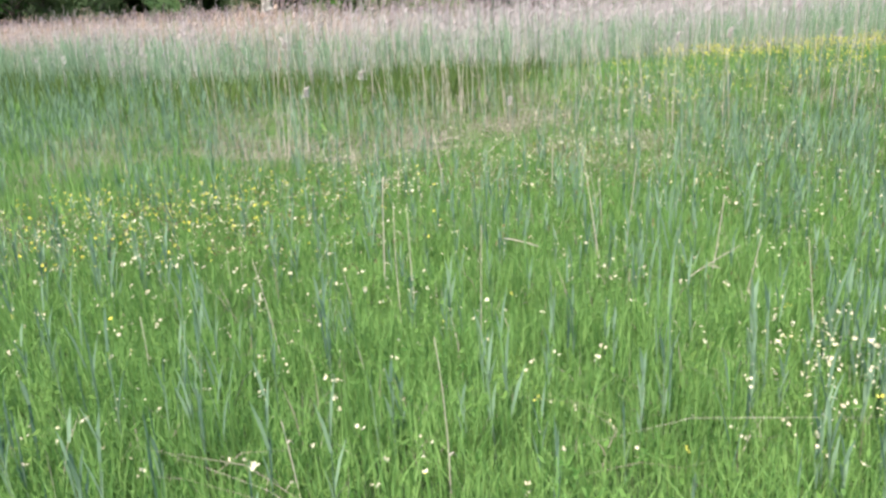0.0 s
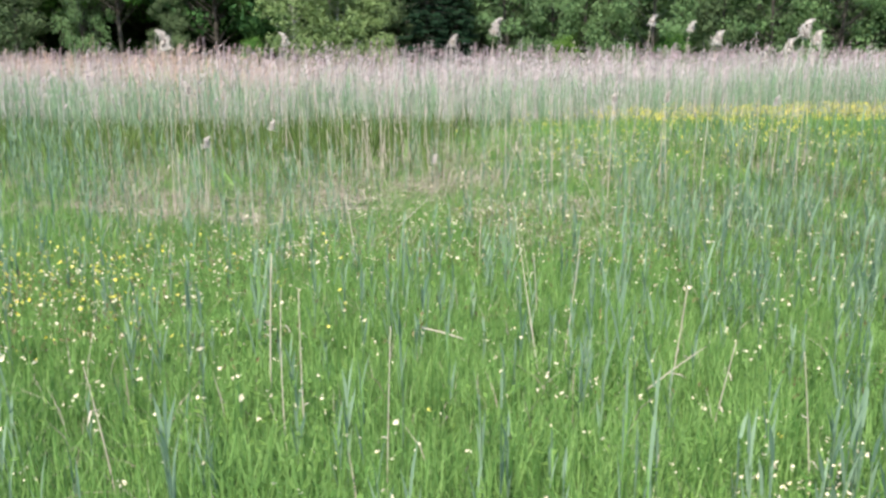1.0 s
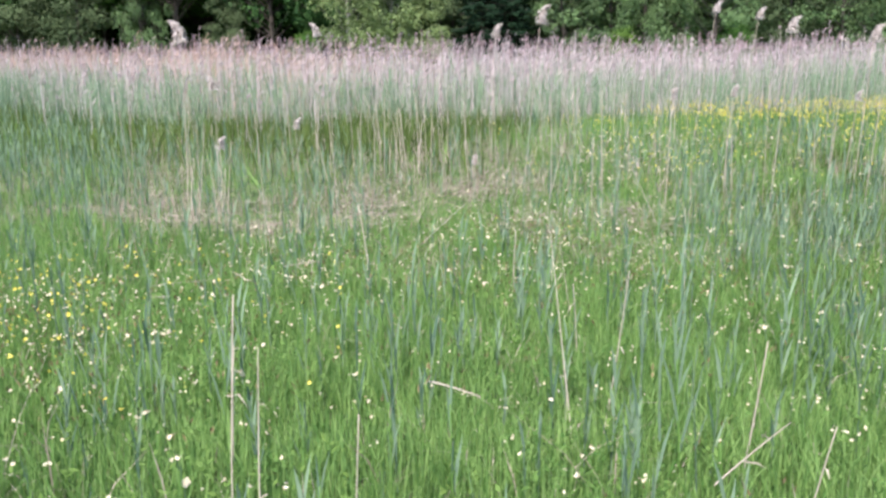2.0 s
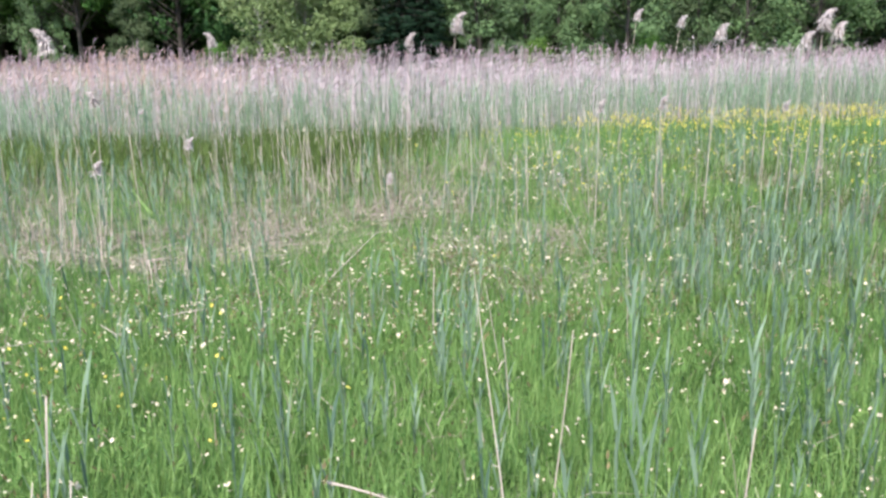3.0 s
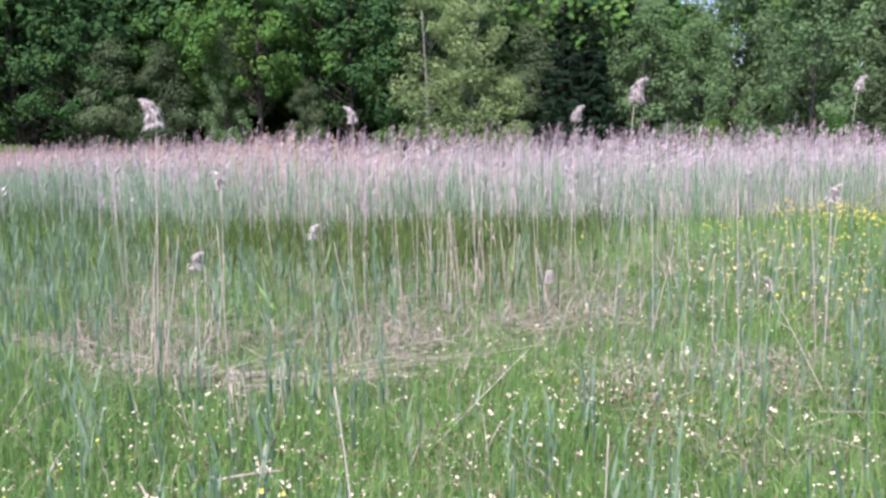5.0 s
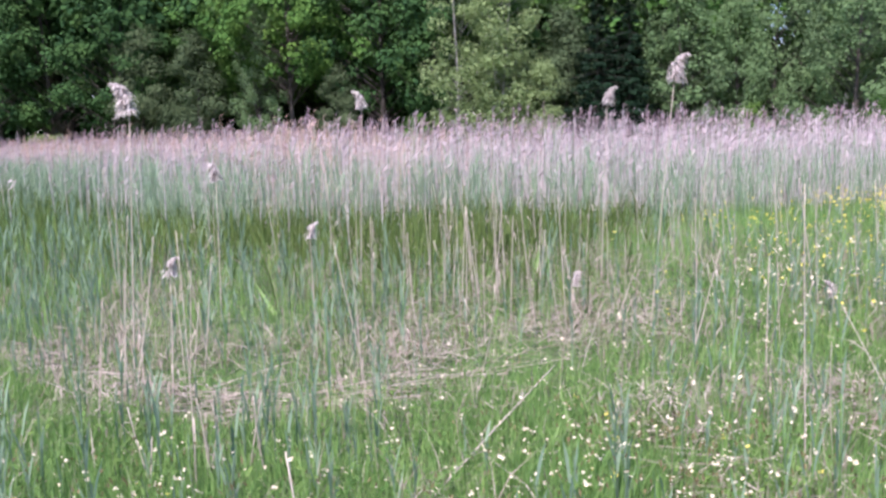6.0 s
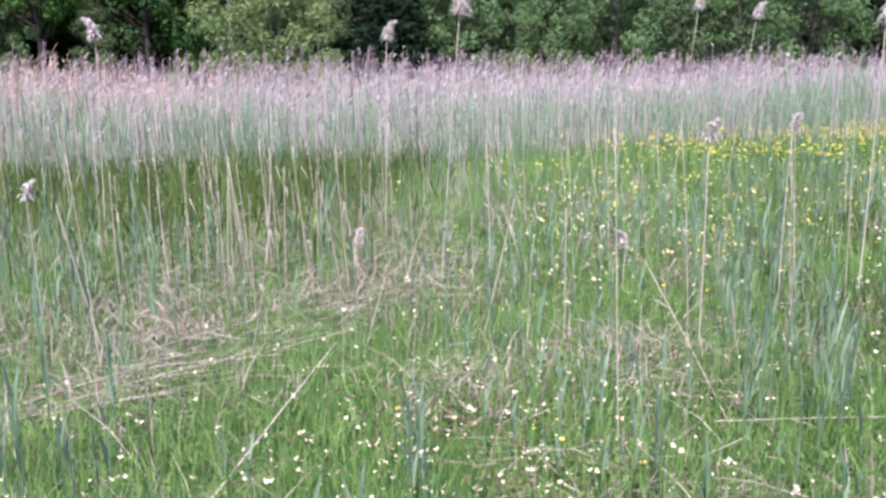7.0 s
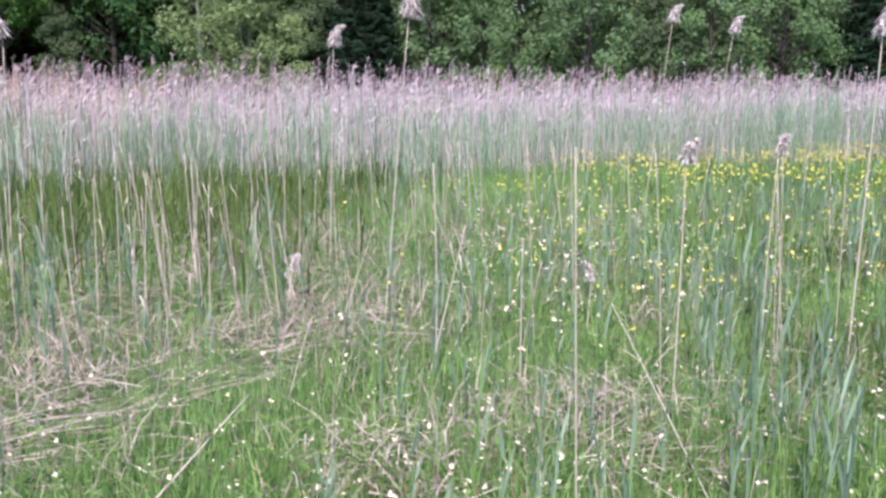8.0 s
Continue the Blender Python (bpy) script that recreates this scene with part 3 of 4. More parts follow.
for i, (x, y, size, green, dry) in enumerate(((0.93, 8.56, 0.16, 150, 70), (0.45, 8.88, 0.14, 120, 60), (-0.28, 7.95, 0.15, 30, 130), (-0.56, 8.6, 0.14, 30, 120), (0.42, 8.1, 0.12, 40, 90), (0.62, 7.7, 0.13, 110, 40), (-0.75, 7.35, 0.12, 110, 50), (1.3, 7.2, 0.14, 120, 50))):
    make_tussock(x, y, size, green, dry, 900 + i)


# ---- flowers ----
def flower_heads(p, size, seed, petals=6):
    """Open rosettes of petals at p, facing up and a little aside."""
    r = np.random.default_rng(seed)
    n = len(p)
    chunks = []
    tilt = around(r.uniform(0, 6.28, n)) * r.uniform(0.1, 1.6, n)[:, None] + col(0, 0, np.ones(n))
    up = unit(tilt)
    e1 = unit(np.cross(up, np.array([[0.3, 0.9, 0.1]])))
    e2 = np.cross(up, e1)
    size = np.broadcast_to(size, n)[:, None]
    for i in range(petals):
        a = (2 * np.pi * i / petals + r.normal(0, 0.3, n))[:, None]
        d = (e1 * np.cos(a) + e2 * np.sin(a) + up * r.uniform(0.3, 1.2, n)[:, None]) * size * r.uniform(0.45, 1.15, n)[:, None]
        w = -e1 * np.sin(a) + e2 * np.cos(a)
        v = np.stack([p, p + d * 0.6 - w * size * 0.42, p + d - w * size * 0.22, p + d + w * size * 0.22, p + d * 0.6 + w * size * 0.42], axis=1).reshape(-1, 3)
        chunks.append((v, [np.arange(n)[:, None] * 5 + np.arange(5)[None]]))
    return chunks


def make_flower(name, label, petal, h, size, seed):
    root = tagged(new(name), label, "flower", "meadow flowers")
    tip = np.array([[0.02, 0.01, h]])
    part("stem", np_mesh("flower_stem", [tubes(np.zeros((1, 3)), tip * [[0.2, 0.2, 1]], tip * [[0.8, 0.8, 0]], 0.0016, 0.0012, 4, 4)], STEM), root)
    part("petals", np_mesh("flower_petals", flower_heads(np.concatenate([tip, tip + [[0.016, -0.006, -0.012]], tip + [[-0.010, 0.014, -0.02]]])[:1 + seed % 3], np.array([size, size * 0.8, size * 0.65])[:1 + seed % 3], seed, 7), petal), root)
    knob = bmesh.new()
    bmesh.ops.create_icosphere(knob, subdivisions=1, radius=size * 0.32, matrix=Matrix.Translation((0.02, 0.01, h + size * 0.12)))
    me = bpy.data.meshes.new("flower_centre")
    knob.to_mesh(me)
    knob.free()
    me.materials.append(CENTRE)
    part("centre", me, root)
    return root


def flower_place(r):
    """Where a flower of the near meadow grows: in loose patches."""
    k = r.random()
    for share, cx, cy, sx, sy in ((0.05, 0.88, 3.3, 0.14, 0.32), (0.30, -2.75, 4.95, 0.8, 0.6), (0.17, -1.4, 6.6, 0.8, 0.4), (0.09, -0.5, 7.8, 0.35, 0.3), (0.05, 0.5, 6.6, 0.5, 0.3), (0.04, -0.3, 10.6, 0.5, 0.4)):
        if k < share:
            return r.normal(cx, sx), r.normal(cy, sy)
        k -= share
    return r.uniform(-2.8, 2.4), r.uniform(2.2, 9.5)


def build_flowers():
    white = [make_flower("white_flower", "small cream-white meadow flower with a yellow centre", PETAL, h, s, 60 + i) for i, (h, s) in enumerate(((0.22, 0.0076), (0.26, 0.0084), (0.19, 0.0068), (0.29, 0.0078)))]
    yellow = [make_flower("yellow_flower", "small bright yellow buttercup on a thin stem", YELLOW, h, s, 70 + i) for i, (h, s) in enumerate(((0.27, 0.0074), (0.32, 0.0082)))]
    r = np.random.default_rng(3)
    for i in range(290):
        x, y = flower_place(r)
        src = yellow[i // 6 % 2] if i % 6 == 0 else white[i % 4]
        m = pose(x, y, float(height(np.array(x), np.array(y))) - 0.01, 0, 0, r.uniform(0, 360)) @ Matrix.Scale(r.uniform(0.8, 1.1), 4)
        if src.get("set"):
            copy_thing(src, m)
        else:
            src.matrix_basis, src["set"] = m, 1
    pts = np.array([flower_place(r) for _ in range(1450)])
    x, y = np.concatenate([pts[:, 0], rng.uniform(-3.2, 3.2, 1050)]), np.concatenate([pts[:, 1], rng.uniform(2.2, 12.5, 1050)])
    x, y = np.concatenate([x, rng.normal(0.3, 0.9, 170)]), np.concatenate([y, rng.normal(10.9, 1.1, 170)])
    ok = (thatch(x, y) < 0.2) & (wet(x, y) < 0.3)
    x, y = x[ok], y[ok]
    z = height(x, y) + rng.uniform(0.15, 0.32, len(x))
    heads, sizes = [col(x, y, z)], [rng.lognormal(-4.98, 0.28, len(x)) * (1 + 0.09 * np.clip(y - 7, 0, 6))]
    for share in (0.5, 0.32, 0.2):
        k = rng.random(len(x)) < share
        heads.append(heads[0][k] + rng.normal(0, 0.014, (int(k.sum()), 3)))
        sizes.append(sizes[0][k] * rng.uniform(0.5, 0.95, int(k.sum())))
    stuff("white_flowers", flower_heads(np.concatenate(heads), np.concatenate(sizes), 81), PETAL, "scattered cream-white meadow flowers among the grass", "flowers")
    x, y = scatter(20000, -2.5, 9, 9.0, 20.5)
    dens = (0.26 + 0.60 * np.clip((y - 10) / 5, 0, 1)) * np.clip(wob(x, y, 0.6, 1.5) + 0.35, 0.08, 1) * np.clip((x - 0.12 * (y - 12)) / 1.4 + 0.3, 0.15, 1) * (1 - 0.5 * np.clip((y - 14.5) / 2, 0, 1) * np.clip((3.5 - x) / 2, 0, 1)) * (1 - 0.72 * np.clip((y - reed_front(x) + 3.4) / 2.4, 0, 1)) * (1 - wet(x, y)) * (x > -1.1 + (y - 10) * 0.17) * (y < reed_front(x) - 0.2 - 0.5 * rng.random(len(x)))
    keep = rng.random(len(x)) < dens
    x, y = x[keep], y[keep]
    px, py = np.random.default_rng(9).normal(-2.8, 0.75, 400), np.random.default_rng(10).normal(5.0, 0.6, 400)
    x, y = np.concatenate([x, px]), np.concatenate([y, py])
    x, y = np.concatenate([x, rng.normal(0.6, 0.8, 120)]), np.concatenate([y, rng.normal(11.6, 0.9, 120)])
    twin = rng.random(len(x)) < 0.5 * (y > 9)
    x, y = np.concatenate([x, x[twin] + rng.normal(0, 0.03, int(twin.sum()))]), np.concatenate([y, y[twin] + rng.normal(0, 0.05, int(twin.sum()))])
    h = rng.uniform(0.28, 0.42, len(x)) + 0.09 * np.clip((y - 9) / 4, 0, 1)
    stuff("yellow_flowers", flower_heads(col(x, y, height(x, y) + h), rng.uniform(0.006, 0.010, len(x)) + 0.0045 * np.clip((y - 8) / 6, 0, 1), 82), YELLOW, "drift of bright yellow flowers in the far meadow", "flowers")


build_flowers()


def build_herbs():
    """Low broad-leaved herbs between the grass, and brown seed heads among the flowers."""
    x, y = scatter(9000, -4.2, 3.6, 1.4, 10.5)
    keep = (rng.random(len(x)) < np.clip(0.35 + wob(x, y, 0.3, 9.0), 0.05, 1)) & (thatch(x, y) < 0.4)
    x, y = x[keep], y[keep]
    chunks = []
    for i in range(6):
        az = rng.uniform(0, 6.28, len(x))
        ln = rng.uniform(0.018, 0.042, len(x))[:, None]
        p = col(x + rng.normal(0, 0.02, len(x)), y + rng.normal(0, 0.02, len(x)), height(x, y) + rng.uniform(0.04, 0.20, len(x)))
        chunks.append(slips(p, (around(az) + col(0, 0, rng.uniform(-0.1, 0.8, len(x)))) * ln, unit(around(az + 1.57) + col(0, 0, rng.normal(0, 0.3, len(x)))), rng.uniform(0.007, 0.016, len(x))))
    stuff("meadow_herbs", chunks, HERB, "low broad-leaved green herbs between the grass", "plants")
    r = np.random.default_rng(15)
    pts = np.array([flower_place(r) for _ in range(2200)])
    pts = pts[pts[:, 1] > 4.2]
    x, y = pts[:, 0], pts[:, 1]
    p = col(x, y, height(x, y) + rng.uniform(0.14, 0.30, len(x)))
    heads = [slips(p + rng.normal(0, 0.012, p.shape), col(rng.normal(0, 0.008, len(x)), rng.normal(0, 0.008, len(x)), rng.uniform(0.014, 0.034, len(x))), around(rng.uniform(0, 3.14, len(x))), rng.uniform(0.006, 0.011, len(x))) for _ in range(2)]
    stuff("brown_seed_heads", heads, BROWN_HEAD, "small brown seed heads among the meadow flowers", "plants")


build_herbs()


# ---- the reed bed ----
def build_reed_bed():
    sets = []
    for n, depth0, depth1, x0, x1 in ((5600, 0.0, 4.0, -34, 16), (14000, 3.0, 14.0, -52, 24), (11000, 12.0, 32.0, -66, 36)):
        x, k = rng.uniform(x0, x1, n), rng.uniform(0, 1, n)
        sets.append((x, reed_front(x) + depth0 + (depth1 - depth0) * k))
    x = rng.uniform(-14, 1, 150)
    sets.append((x, reed_front(x) - np.abs(rng.normal(0, 1.2, 150))))
    x, y = (np.concatenate([q[i] for q in sets]) for i in range(2))
    n = len(x)
    depth = y - reed_front(x)
    tall = 1.44 + 0.012 * np.clip(-8 - x, 0, 16)
    h = tall * (0.74 + 0.26 * np.clip(depth / 4, -0.6, 1)) * rng.normal(0.96, 0.12, n) + 0.09 * wob(x, y, 1.5) + 0.06 * wob(x, y, 0.4, 2.0) + 0.25 * (rng.random(n) < 0.02)
    p = ground_points(x, y)
    az = rng.uniform(0, 6.28, n)
    lean = around(az) * np.abs(rng.normal(0, 0.06, n))[:, None]
    d = (col(0, 0, np.ones(n)) + lean) * h[:, None]
    near = depth < 5
    far = ~near
    tan = rng.random(n) < np.clip((-4.5 - x) / 5, 0, 0.92) * np.clip(0.75 + wob(x, y, 2.5), 0.1, 1) * np.clip((depth - 0.5) / 2, 0, 1)
    turn = rng.uniform(-0.5, 0.5, n)
    for name, some, material, label in (("dry_reed_stalks", ~tan, BED_STRAW, "dense bed of dry straw-coloured reed stalks"), ("tan_reed_stalks", tan, TAN_STRAW, "dense bed of orange-tan dry reed stalks")):
        a, b = near & some, far & some
        stuff(name, [tubes(p[a], d[a], lean[a] * 0.3, 0.0045 + 0.0001 * y[a], 0.003, 3, 2), spears(p[b], d[b], around(turn[b]), 0.016)], material, label, "reeds")
    for name, some, material, label in (("reed_bed_plumes", ~tan, BED_PLUME, "mauve-brown feathery plumes over the reed bed"), ("tan_reed_plumes", tan, TAN_PLUME, "orange-tan feathery plumes over the reed bed")):
        chunks = []
        for i in range(7):
            k = some & (near | (rng.random(n) < 0.5))
            m = int(k.sum())
            la = rng.normal(0.4, 1.0, m)
            q = p[k] + d[k] + col(0, 0, -rng.uniform(0, 1, m) ** 2 * 0.42)
            chunks.append(slips(q, (around(la) * 0.75 + col(0, 0, rng.uniform(-0.1, 0.9, m))) * rng.uniform(0.07, 0.16, m)[:, None], around(rng.uniform(0, 3.14, m)), rng.uniform(0.012, 0.026, m)))
        stuff(name, chunks, material, label, "reeds")
    m = 1500
    sx = rng.uniform(-34, 14, m)
    sy = reed_front(sx) + 1 + 11 * rng.uniform(0, 1, m)
    st = (1.44 + 0.012 * np.clip(-8 - sx, 0, 16)) + rng.uniform(0.0, 0.26, m)
    foot = ground_points(sx, sy)
    top = col(rng.normal(0.03, 0.05, m), rng.normal(0, 0.05, m), st)
    chunks = [tubes(foot, top, top * 0, 0.005, 0.003, 3, 2)]
    for i in range(9):
        la = rng.normal(0.3, 0.9, m)
        chunks.append(slips(foot + top * (1 - 0.012 * i), (around(la) * 0.5 + col(0, 0, rng.uniform(0.2, 1.0, m))) * rng.uniform(0.05, 0.11, m)[:, None], around(rng.uniform(0, 3.14, m)), 0.024))
    stuff("dark_reed_plumes", chunks, DARK_PLUME, "dark purple-brown plumes standing up over the reed bed", "reeds")
    x, y = scatter(2200, 1.5, 10, 16.8, 21.4)
    keep = np.abs(y - reed_front(x)) < 0.35 + 0.2 * wob(x, y, 0.5)
    x, y = x[keep], y[keep]
    stuff("withered_sedge", [grass(ground_points(x, y), rng.uniform(0.3, 0.55, len(x)), 0.016, 0.4, False)], RUST, "rust-brown withered sedge along the foot of the reeds", "grass")
    x, k = rng.uniform(-28, 12, 7600), rng.uniform(0, 1, 7600) ** 1.9
    y = reed_front(x) - 0.9 + 0.7 * wob(x, 0 * x, 0.5, 7.0) + 8 * k
    h = rng.normal(0.88, 0.17, len(x)) + 0.12 * wob(x, y, 0.9, 5.0) + 0.16 * np.clip((x - 1) / 4, 0, 1)
    stuff("green_reeds", shoot_parts(len(x), ground_points(x, y), h), BED_GREEN, "pale blue-green new reeds at the foot of the reed bed", "reeds")


build_reed_bed()


# ---- trees ----
def leaf_cards(c, out, size, r, loose=0.3):
    """Small pointed leaf sprays at c that face outwards unevenly."""
    n = len(c)
    nrm = unit(out * 0.9 + col(0, 0, np.full(n, 0.5)) + r.normal(0, loose, (n, 3)))
    e1 = unit(np.cross(nrm, r.normal(0, 1, (n, 3))))
    e2 = np.cross(nrm, e1)
    s = (size * r.uniform(0.6, 1.3, n))[:, None]
    v = np.stack([c - e1 * s * 0.5, c + e2 * s * 0.33 + nrm * s * 0.1, c + e1 * s * 0.55, c - e2 * s * 0.33 + nrm * s * 0.1], axis=1).reshape(-1, 3)
    return v, [np.arange(n)[:, None] * 4 + np.arange(4)[None]]


def make_tree(name, label, leaf, bark, h, radius, base, seed, leaves, size, clumps=46, clump=0.17, stems=1, top=0.55, loose=0.28, limb=0.0035, flat=0.75):
    """A broadleaf tree: trunk and limbs, and a crown of leaf clumps round the limbs' ends."""
    r = np.random.default_rng(seed)
    root = tagged(new(name), label, "tree", "trees at the edge of the wood")
    tr = []
    for i in range(stems):
        a = r.uniform(0, 6.28)
        foot = np.array([[math.cos(a), math.sin(a), 0]]) * (0.35 * (stems > 1))
        tr.append(tubes(foot, np.array([[r.normal(0, 0.03) * h + foot[0, 0], r.normal(0, 0.03) * h + foot[0, 1], h * (0.93 if stems == 1 else 0.78)]]), np.array([[r.normal(0, 0.03) * h, r.normal(0, 0.03) * h, 0]]), (0.013 if stems == 1 else 0.006) * h / stems ** 0.5, 0.02, 7, 8))
    t = r.uniform(0, 1, clumps)
    az = r.uniform(0, 6.28, clumps) + np.arange(clumps) * 2.4
    z = base + (h - base) * t
    prof = np.sin(np.pi * np.clip(t ** top, 0.06, 0.97)) ** 0.7
    rr = radius * prof * np.sqrt(r.uniform(0.15, 1, clumps))
    c = col(np.cos(az) * rr, np.sin(az) * rr, z)
    b0 = col(0, 0, np.maximum(base * 0.75, z - rr * 0.7 - 0.3))
    tr.append(tubes(b0, (c - b0), col(0, 0, np.zeros(clumps)), limb * h * (1 - 0.6 * t), 0.008, 4, 3))
    part("trunk", np_mesh("tree_trunk", tr, bark), root)
    k = r.integers(0, clumps, leaves)
    cr = h * clump * 0.5 * r.uniform(0.65, 1.25, clumps)
    off = unit(r.normal(0, 1, (leaves, 3))) * (r.uniform(0, 1, leaves) ** 0.3)[:, None]
    pos = c[k] + off * cr[k][:, None] * np.array([[1.2, 1.2, flat]])
    out = unit(off + 0.5 * unit(pos - np.array([[0, 0, (base + h) / 2]])))
    part("crown", np_mesh("tree_crown", [leaf_cards(pos, out, size, r, loose)], TREE_LEAVES[leaf]), root)
    return root


def make_spruce(h, radius, seed, tiers=30, size=0.22):
    r = np.random.default_rng(seed)
    root = tagged(new("spruce"), "dark green spruce with drooping branches, their shade included in the needle colour", "tree", "trees at the edge of the wood")
    pos, wood = [], []
    for i in range(tiers):
        t = i / tiers
        ln = radius * (1 - t) ** 0.85 + 0.15
        for a in np.linspace(0, 6.28, 9 if t < 0.7 else 6, endpoint=False) + r.uniform(0, 1):
            a += r.normal(0, 0.25)
            q = ln * r.uniform(0.55, 1.15)
            z = h * (0.05 + 0.94 * t) + r.normal(0, 0.22)
            end = np.array([math.cos(a) * q, math.sin(a) * q, z - 0.22 * q])
            wood.append((np.array([0, 0, z]), end))
            m = int(26 + 44 * (1 - t))
            s = np.sqrt(r.uniform(0.05, 1, m))
            w = r.normal(0, 0.16, m) * q * (1.1 - s * 0.6)
            pos.append(col(math.cos(a) * q * s - math.sin(a) * w, math.sin(a) * q * s + math.cos(a) * w, z - 0.30 * q * s + 0.12 * q * s ** 3 - np.abs(r.normal(0, 0.16, m))))
    pos = np.concatenate(pos)
    p0, p1 = np.array([w[0] for w in wood]), np.array([w[1] for w in wood])
    bole = tubes(np.zeros((1, 3)), np.array([[0, 0, h]]), np.zeros((1, 3)), 0.012 * h, 0.01, 7, 6)
    part("trunk", np_mesh("spruce_trunk", [bole, tubes(p0, p1 - p0, np.zeros_like(p0), 0.03, 0.008, 3, 2)], BARK), root)
    out = unit(pos * [[1, 1, 0]] + [[0, 0, 0.6]])
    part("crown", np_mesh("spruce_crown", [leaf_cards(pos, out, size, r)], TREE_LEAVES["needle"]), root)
    return root


def plant(src, x, y, s=1.0, turn=0.0, wide=1.0):
    m = pose(x, y, -0.05, 0, 0, turn) @ Matrix.Diagonal((s * wide, s * wide, s, 1))
    if src.get("set"):
        return copy_thing(src, m)
    src.matrix_basis, src["set"] = m, 1
    return src


def build_trees():
    oak = [make_tree("broadleaf_tree", "dense deep green broadleaf tree at the wood's edge", "deep", BARK, 15, 4.8, 3.6, 200 + i, 9800, 0.255, 84, 0.106, flat=0.85) for i in range(3)]
    maple = [make_tree("maple_tree", "fresh bright green broadleaf tree in full leaf", "fresh", BARK, 14, 4.2, 5.4, 210 + i, 9800, 0.255, 80, 0.106, flat=0.85) for i in range(2)]
    alder = [make_tree("alder_tree", "muted grey-green slender tree with loose foliage", "grey", BARK, 12, 2.3, 3.0, 220 + i, 11000, 0.20, 44, 0.17) for i in range(2)]
    birch = [make_tree("birch_tree", "pale green birch with slim white trunks", "birch", WHITE_BARK, 12, 2.05, 1.0, 230 + i, 15000, 0.15, 110, 0.10, 2, 0.75, 0.9, 0.0012) for i in range(2)]
    linden = [make_tree("linden_tree", "light green broadleaf tree, its foliage paled for distance haze", "mid", BARK, 12, 3.6, 0.8, 290 + i, 12000, 0.19, 110, 0.12, 1, 0.55, 0.5, flat=0.9) for i in range(2)]
    bush = [make_tree("bush", "bright green leafy bush behind the reeds", "fresh", BARK, 5, 2.4, 0.2, 240 + i, 7000, 0.17, 44, 0.25, 3) for i in range(2)]
    low = [make_tree("willow_bush", "low yellow-green willow bush among the reeds", "lime", BARK, 5, 2.4, 0.2, 246 + i, 6000, 0.16, 34, 0.3, 3, 0.55, 0.7) for i in range(2)]
    pale_bush = [make_tree("willow_bush", "pale green willow bush behind the reeds", "birch", BARK, 6, 1.5, 0.3, 250 + i, 7000, 0.13, 44, 0.19, 4, 0.55, 0.9) for i in range(2)]
    spruce = [make_spruce(14, 3.4, 260)]
    back = [make_tree("broadleaf_tree", "tall deep green tree deeper in the wood", "deep", BARK, 16, 4.8, 5.2, 270 + i, 5600, 0.38, 64, 0.14, flat=0.8) for i in range(2)]
    back2 = [make_tree("broadleaf_tree", "tall green tree deeper in the wood", "fresh", BARK, 15, 4.6, 5.0, 280 + i, 5600, 0.38, 64, 0.14, flat=0.8) for i in range(1)]
    back3 = [make_tree("linden_tree", "tall light green tree deeper in the wood, paled for distance haze", "mid", BARK, 16, 4.6, 3.0, 285 + i, 6000, 0.38, 90, 0.13, flat=0.85) for i in range(2)]
    front = ((oak[0], -66, 62, 1.3), (oak[1], -59, 63, 1.3), (oak[1], -52.5, 66, 1.25), (oak[2], -50, 61, 1.1), (alder[1], -46.5, 60, 0.95), (alder[0], -41.3, 60, 0.9), (maple[0], -46.5, 68, 1.3), (maple[1], -41.5, 69, 1.3), (maple[0], -37.0, 64, 1.05), (maple[1], -33.0, 60.5, 0.95),
             (alder[0], -28.8, 59.5, 0.7), (oak[0], -26.6, 63, 1.0), (oak[1], -22.8, 63.5, 0.95), (bush[1], -25.0, 58, 0.5), (bush[0], -22.2, 58.5, 0.75), (birch[0], -19.2, 59.5, 1.25), (birch[1], -16.3, 60, 1.30), (linden[1], -14.5, 66.5, 1.2), (linden[0], -11.2, 67, 1.15), (linden[1], -7.4, 67, 1.1), (pale_bush[0], -13.4, 59.5, 1.15), (pale_bush[1], -15.2, 59, 0.75),
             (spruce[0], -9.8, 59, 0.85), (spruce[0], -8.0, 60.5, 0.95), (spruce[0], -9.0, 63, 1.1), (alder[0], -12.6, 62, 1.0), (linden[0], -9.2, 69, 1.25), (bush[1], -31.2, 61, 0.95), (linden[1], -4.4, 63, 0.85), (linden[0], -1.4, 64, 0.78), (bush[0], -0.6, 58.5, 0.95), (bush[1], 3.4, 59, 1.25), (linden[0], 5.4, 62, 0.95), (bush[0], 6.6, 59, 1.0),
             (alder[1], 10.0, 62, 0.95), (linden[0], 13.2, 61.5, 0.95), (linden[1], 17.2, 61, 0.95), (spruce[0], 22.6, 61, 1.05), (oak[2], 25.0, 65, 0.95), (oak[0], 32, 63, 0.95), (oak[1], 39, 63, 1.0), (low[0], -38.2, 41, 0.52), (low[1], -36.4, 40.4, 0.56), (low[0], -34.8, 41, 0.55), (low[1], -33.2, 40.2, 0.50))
    for i, (src, x, y, s) in enumerate(front):
        plant(src, x, y, s, i * 67, 1.0)
    plant(linden[1], -35.6, 60, 0.95, 40, 0.55)
    plant(linden[1], 0.9, 69.5, 1.08, 130, 0.9)
    r = np.random.default_rng(77)
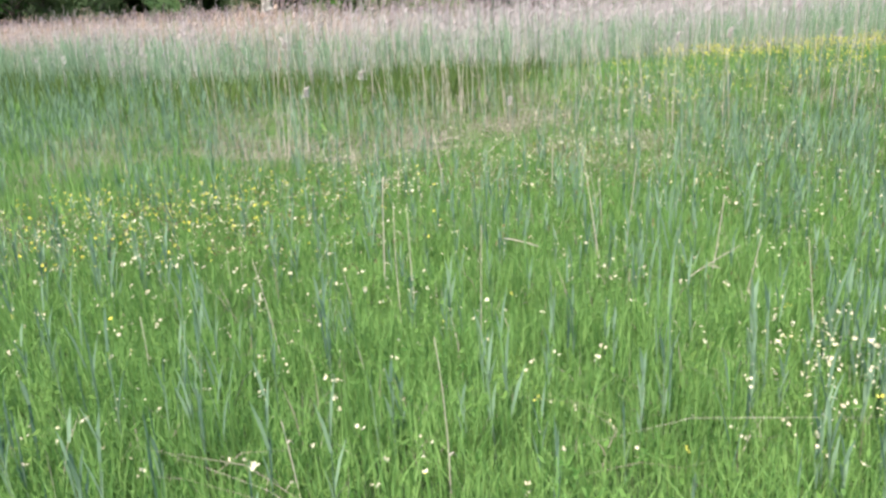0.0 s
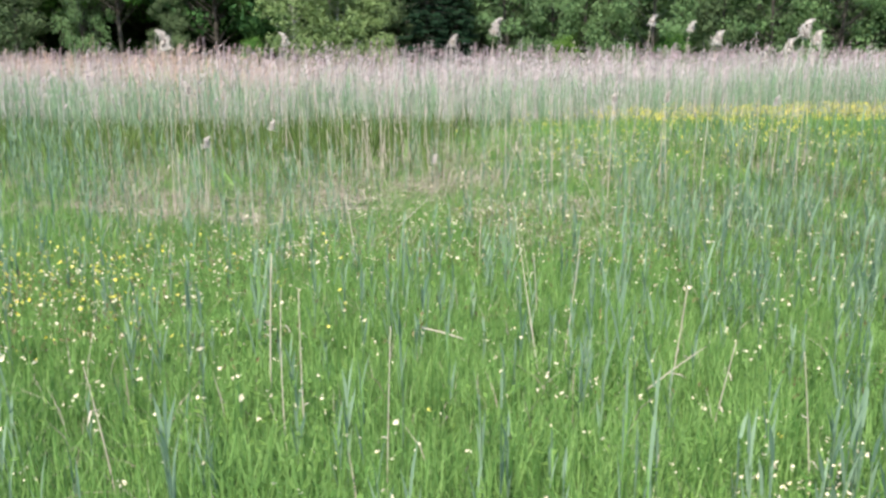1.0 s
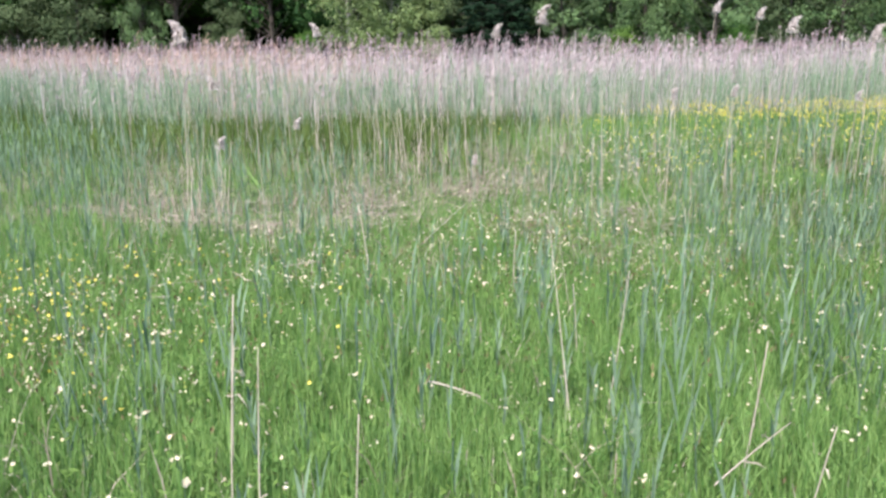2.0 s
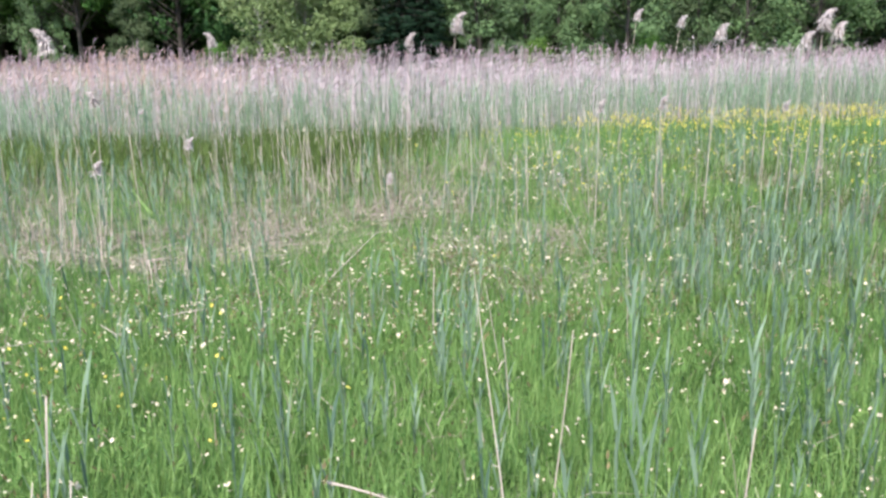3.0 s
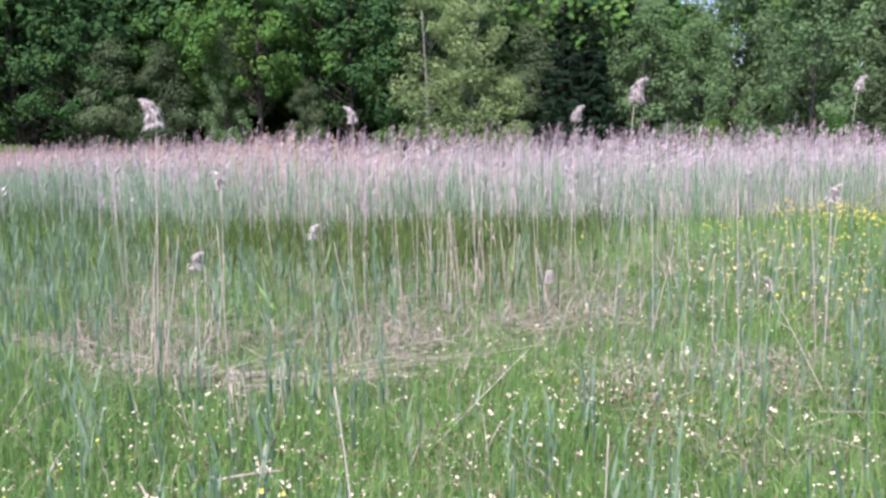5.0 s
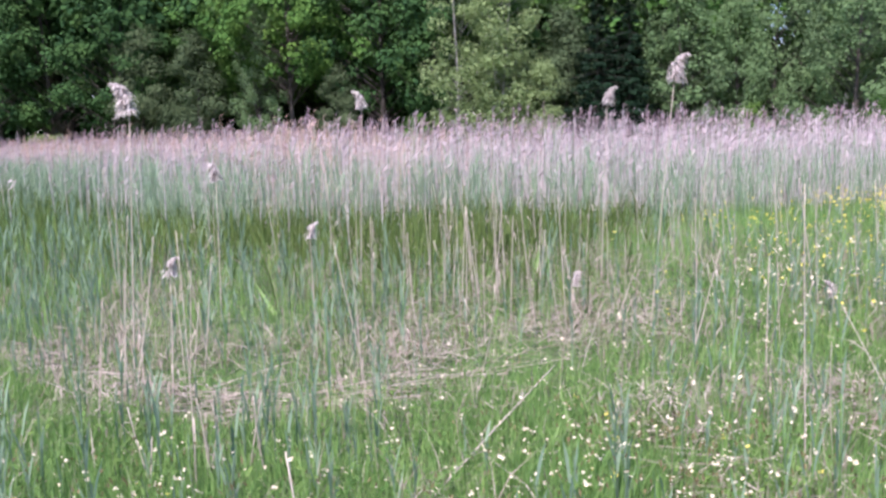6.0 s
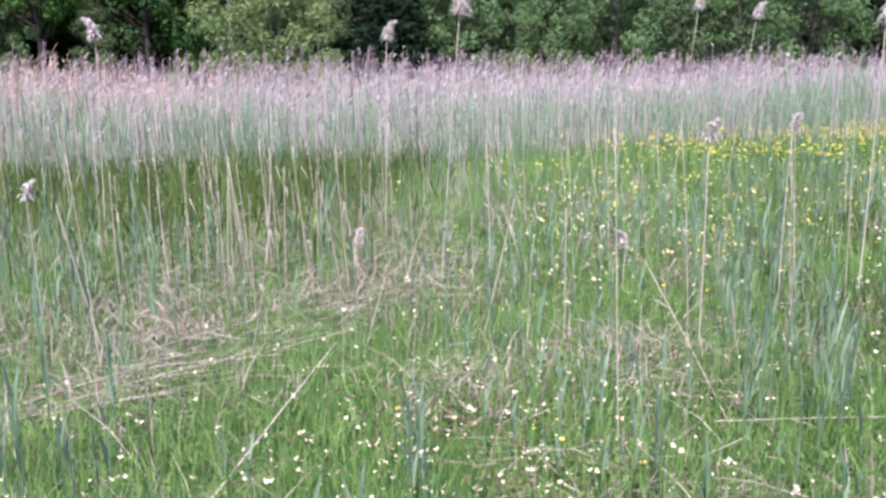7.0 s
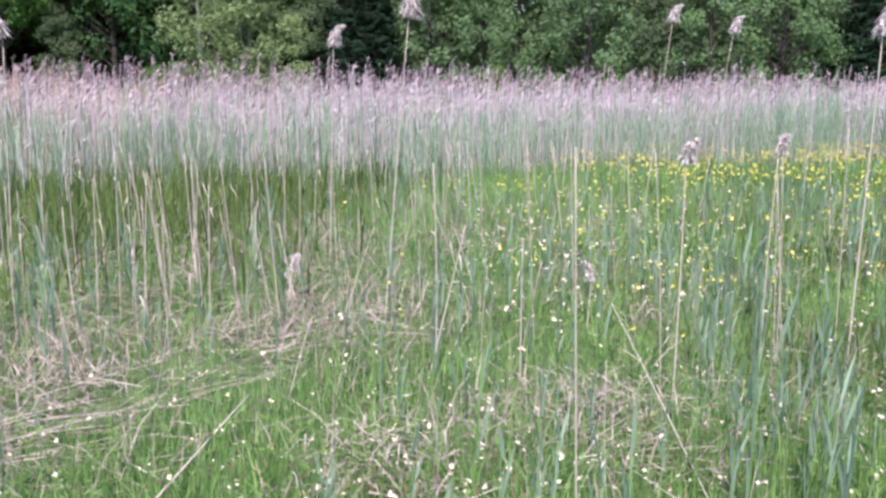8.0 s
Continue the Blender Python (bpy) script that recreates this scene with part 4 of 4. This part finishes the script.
    for row, (y0, step) in enumerate(((70.5, 5.4), (77, 6.0))):
        x = -78.0 + row * 2.5
        while x < 35:
            src = (back3 + back2 + back3)[int(r.integers(0, 5))] if x > -13 else (back + back2 * 3)[int(r.integers(0, 5))] if x > -52 else (back * 2 + back2)[int(r.integers(0, 5))]
            gap = abs(x + 0.6) < 5.0
            plant(src, x + r.normal(0, 0.8), y0 + r.normal(0, 1.2), ((0.82 + 0.04 * row) if gap else r.uniform(0.98, 1.15) + 0.012 * max(0, -38 - x)), r.uniform(0, 360), 1.1)
            x += step


build_trees()


def build_far_wood():
    """The wood goes on behind the first trees: one dense mass of crowns, lower where the sky shows through."""
    r = np.random.default_rng(91)
    m = 520
    cx, cy = r.uniform(-98, 46, m), r.uniform(82, 93, m)
    top = 21.0 + 1.2 * wob(cx, cy, 5.0) - 5.6 * np.exp(-((cx + 0.7) / 3.2) ** 2) + 0.14 * np.maximum(0, -42 - cx)
    cz = 5 + (top - 6.6) * r.uniform(0, 1, m) ** 0.7
    low = 620
    ux, uy, uz = -98 + 144 * r.uniform(0, 1, low) ** 1.15, r.uniform(79.5, 87, low), r.uniform(0.3, 8.0, low)
    hazy = cx > -13
    for name, c, leaves, size, leaf, label in (("far_wood", col(cx, cy, cz)[hazy], 24000, 0.95, "mid", "light green tree crowns deep in the wood, paled for distance haze"), ("dark_far_wood", col(cx, cy, cz)[~hazy], 36000, 0.95, "deep", "deep green tree crowns far back in the wood"), ("undergrowth", col(ux, uy, uz), 52000, 1.15, "deep", "dark green undergrowth in the shade of the wood")):
        k = r.integers(0, len(c), leaves)
        off = unit(r.normal(0, 1, (leaves, 3))) * (r.uniform(0, 1, leaves) ** 0.35)[:, None]
        pos = c[k] + off * np.array([[2.6, 1.6, 1.7]]) * r.uniform(0.7, 1.15, len(c))[k][:, None]
        pos[:, 2] = np.maximum(pos[:, 2], 0.2)
        stuff(name, [leaf_cards(pos, off, size, r, 0.6)], TREE_LEAVES[leaf], label, "trees")


build_far_wood()
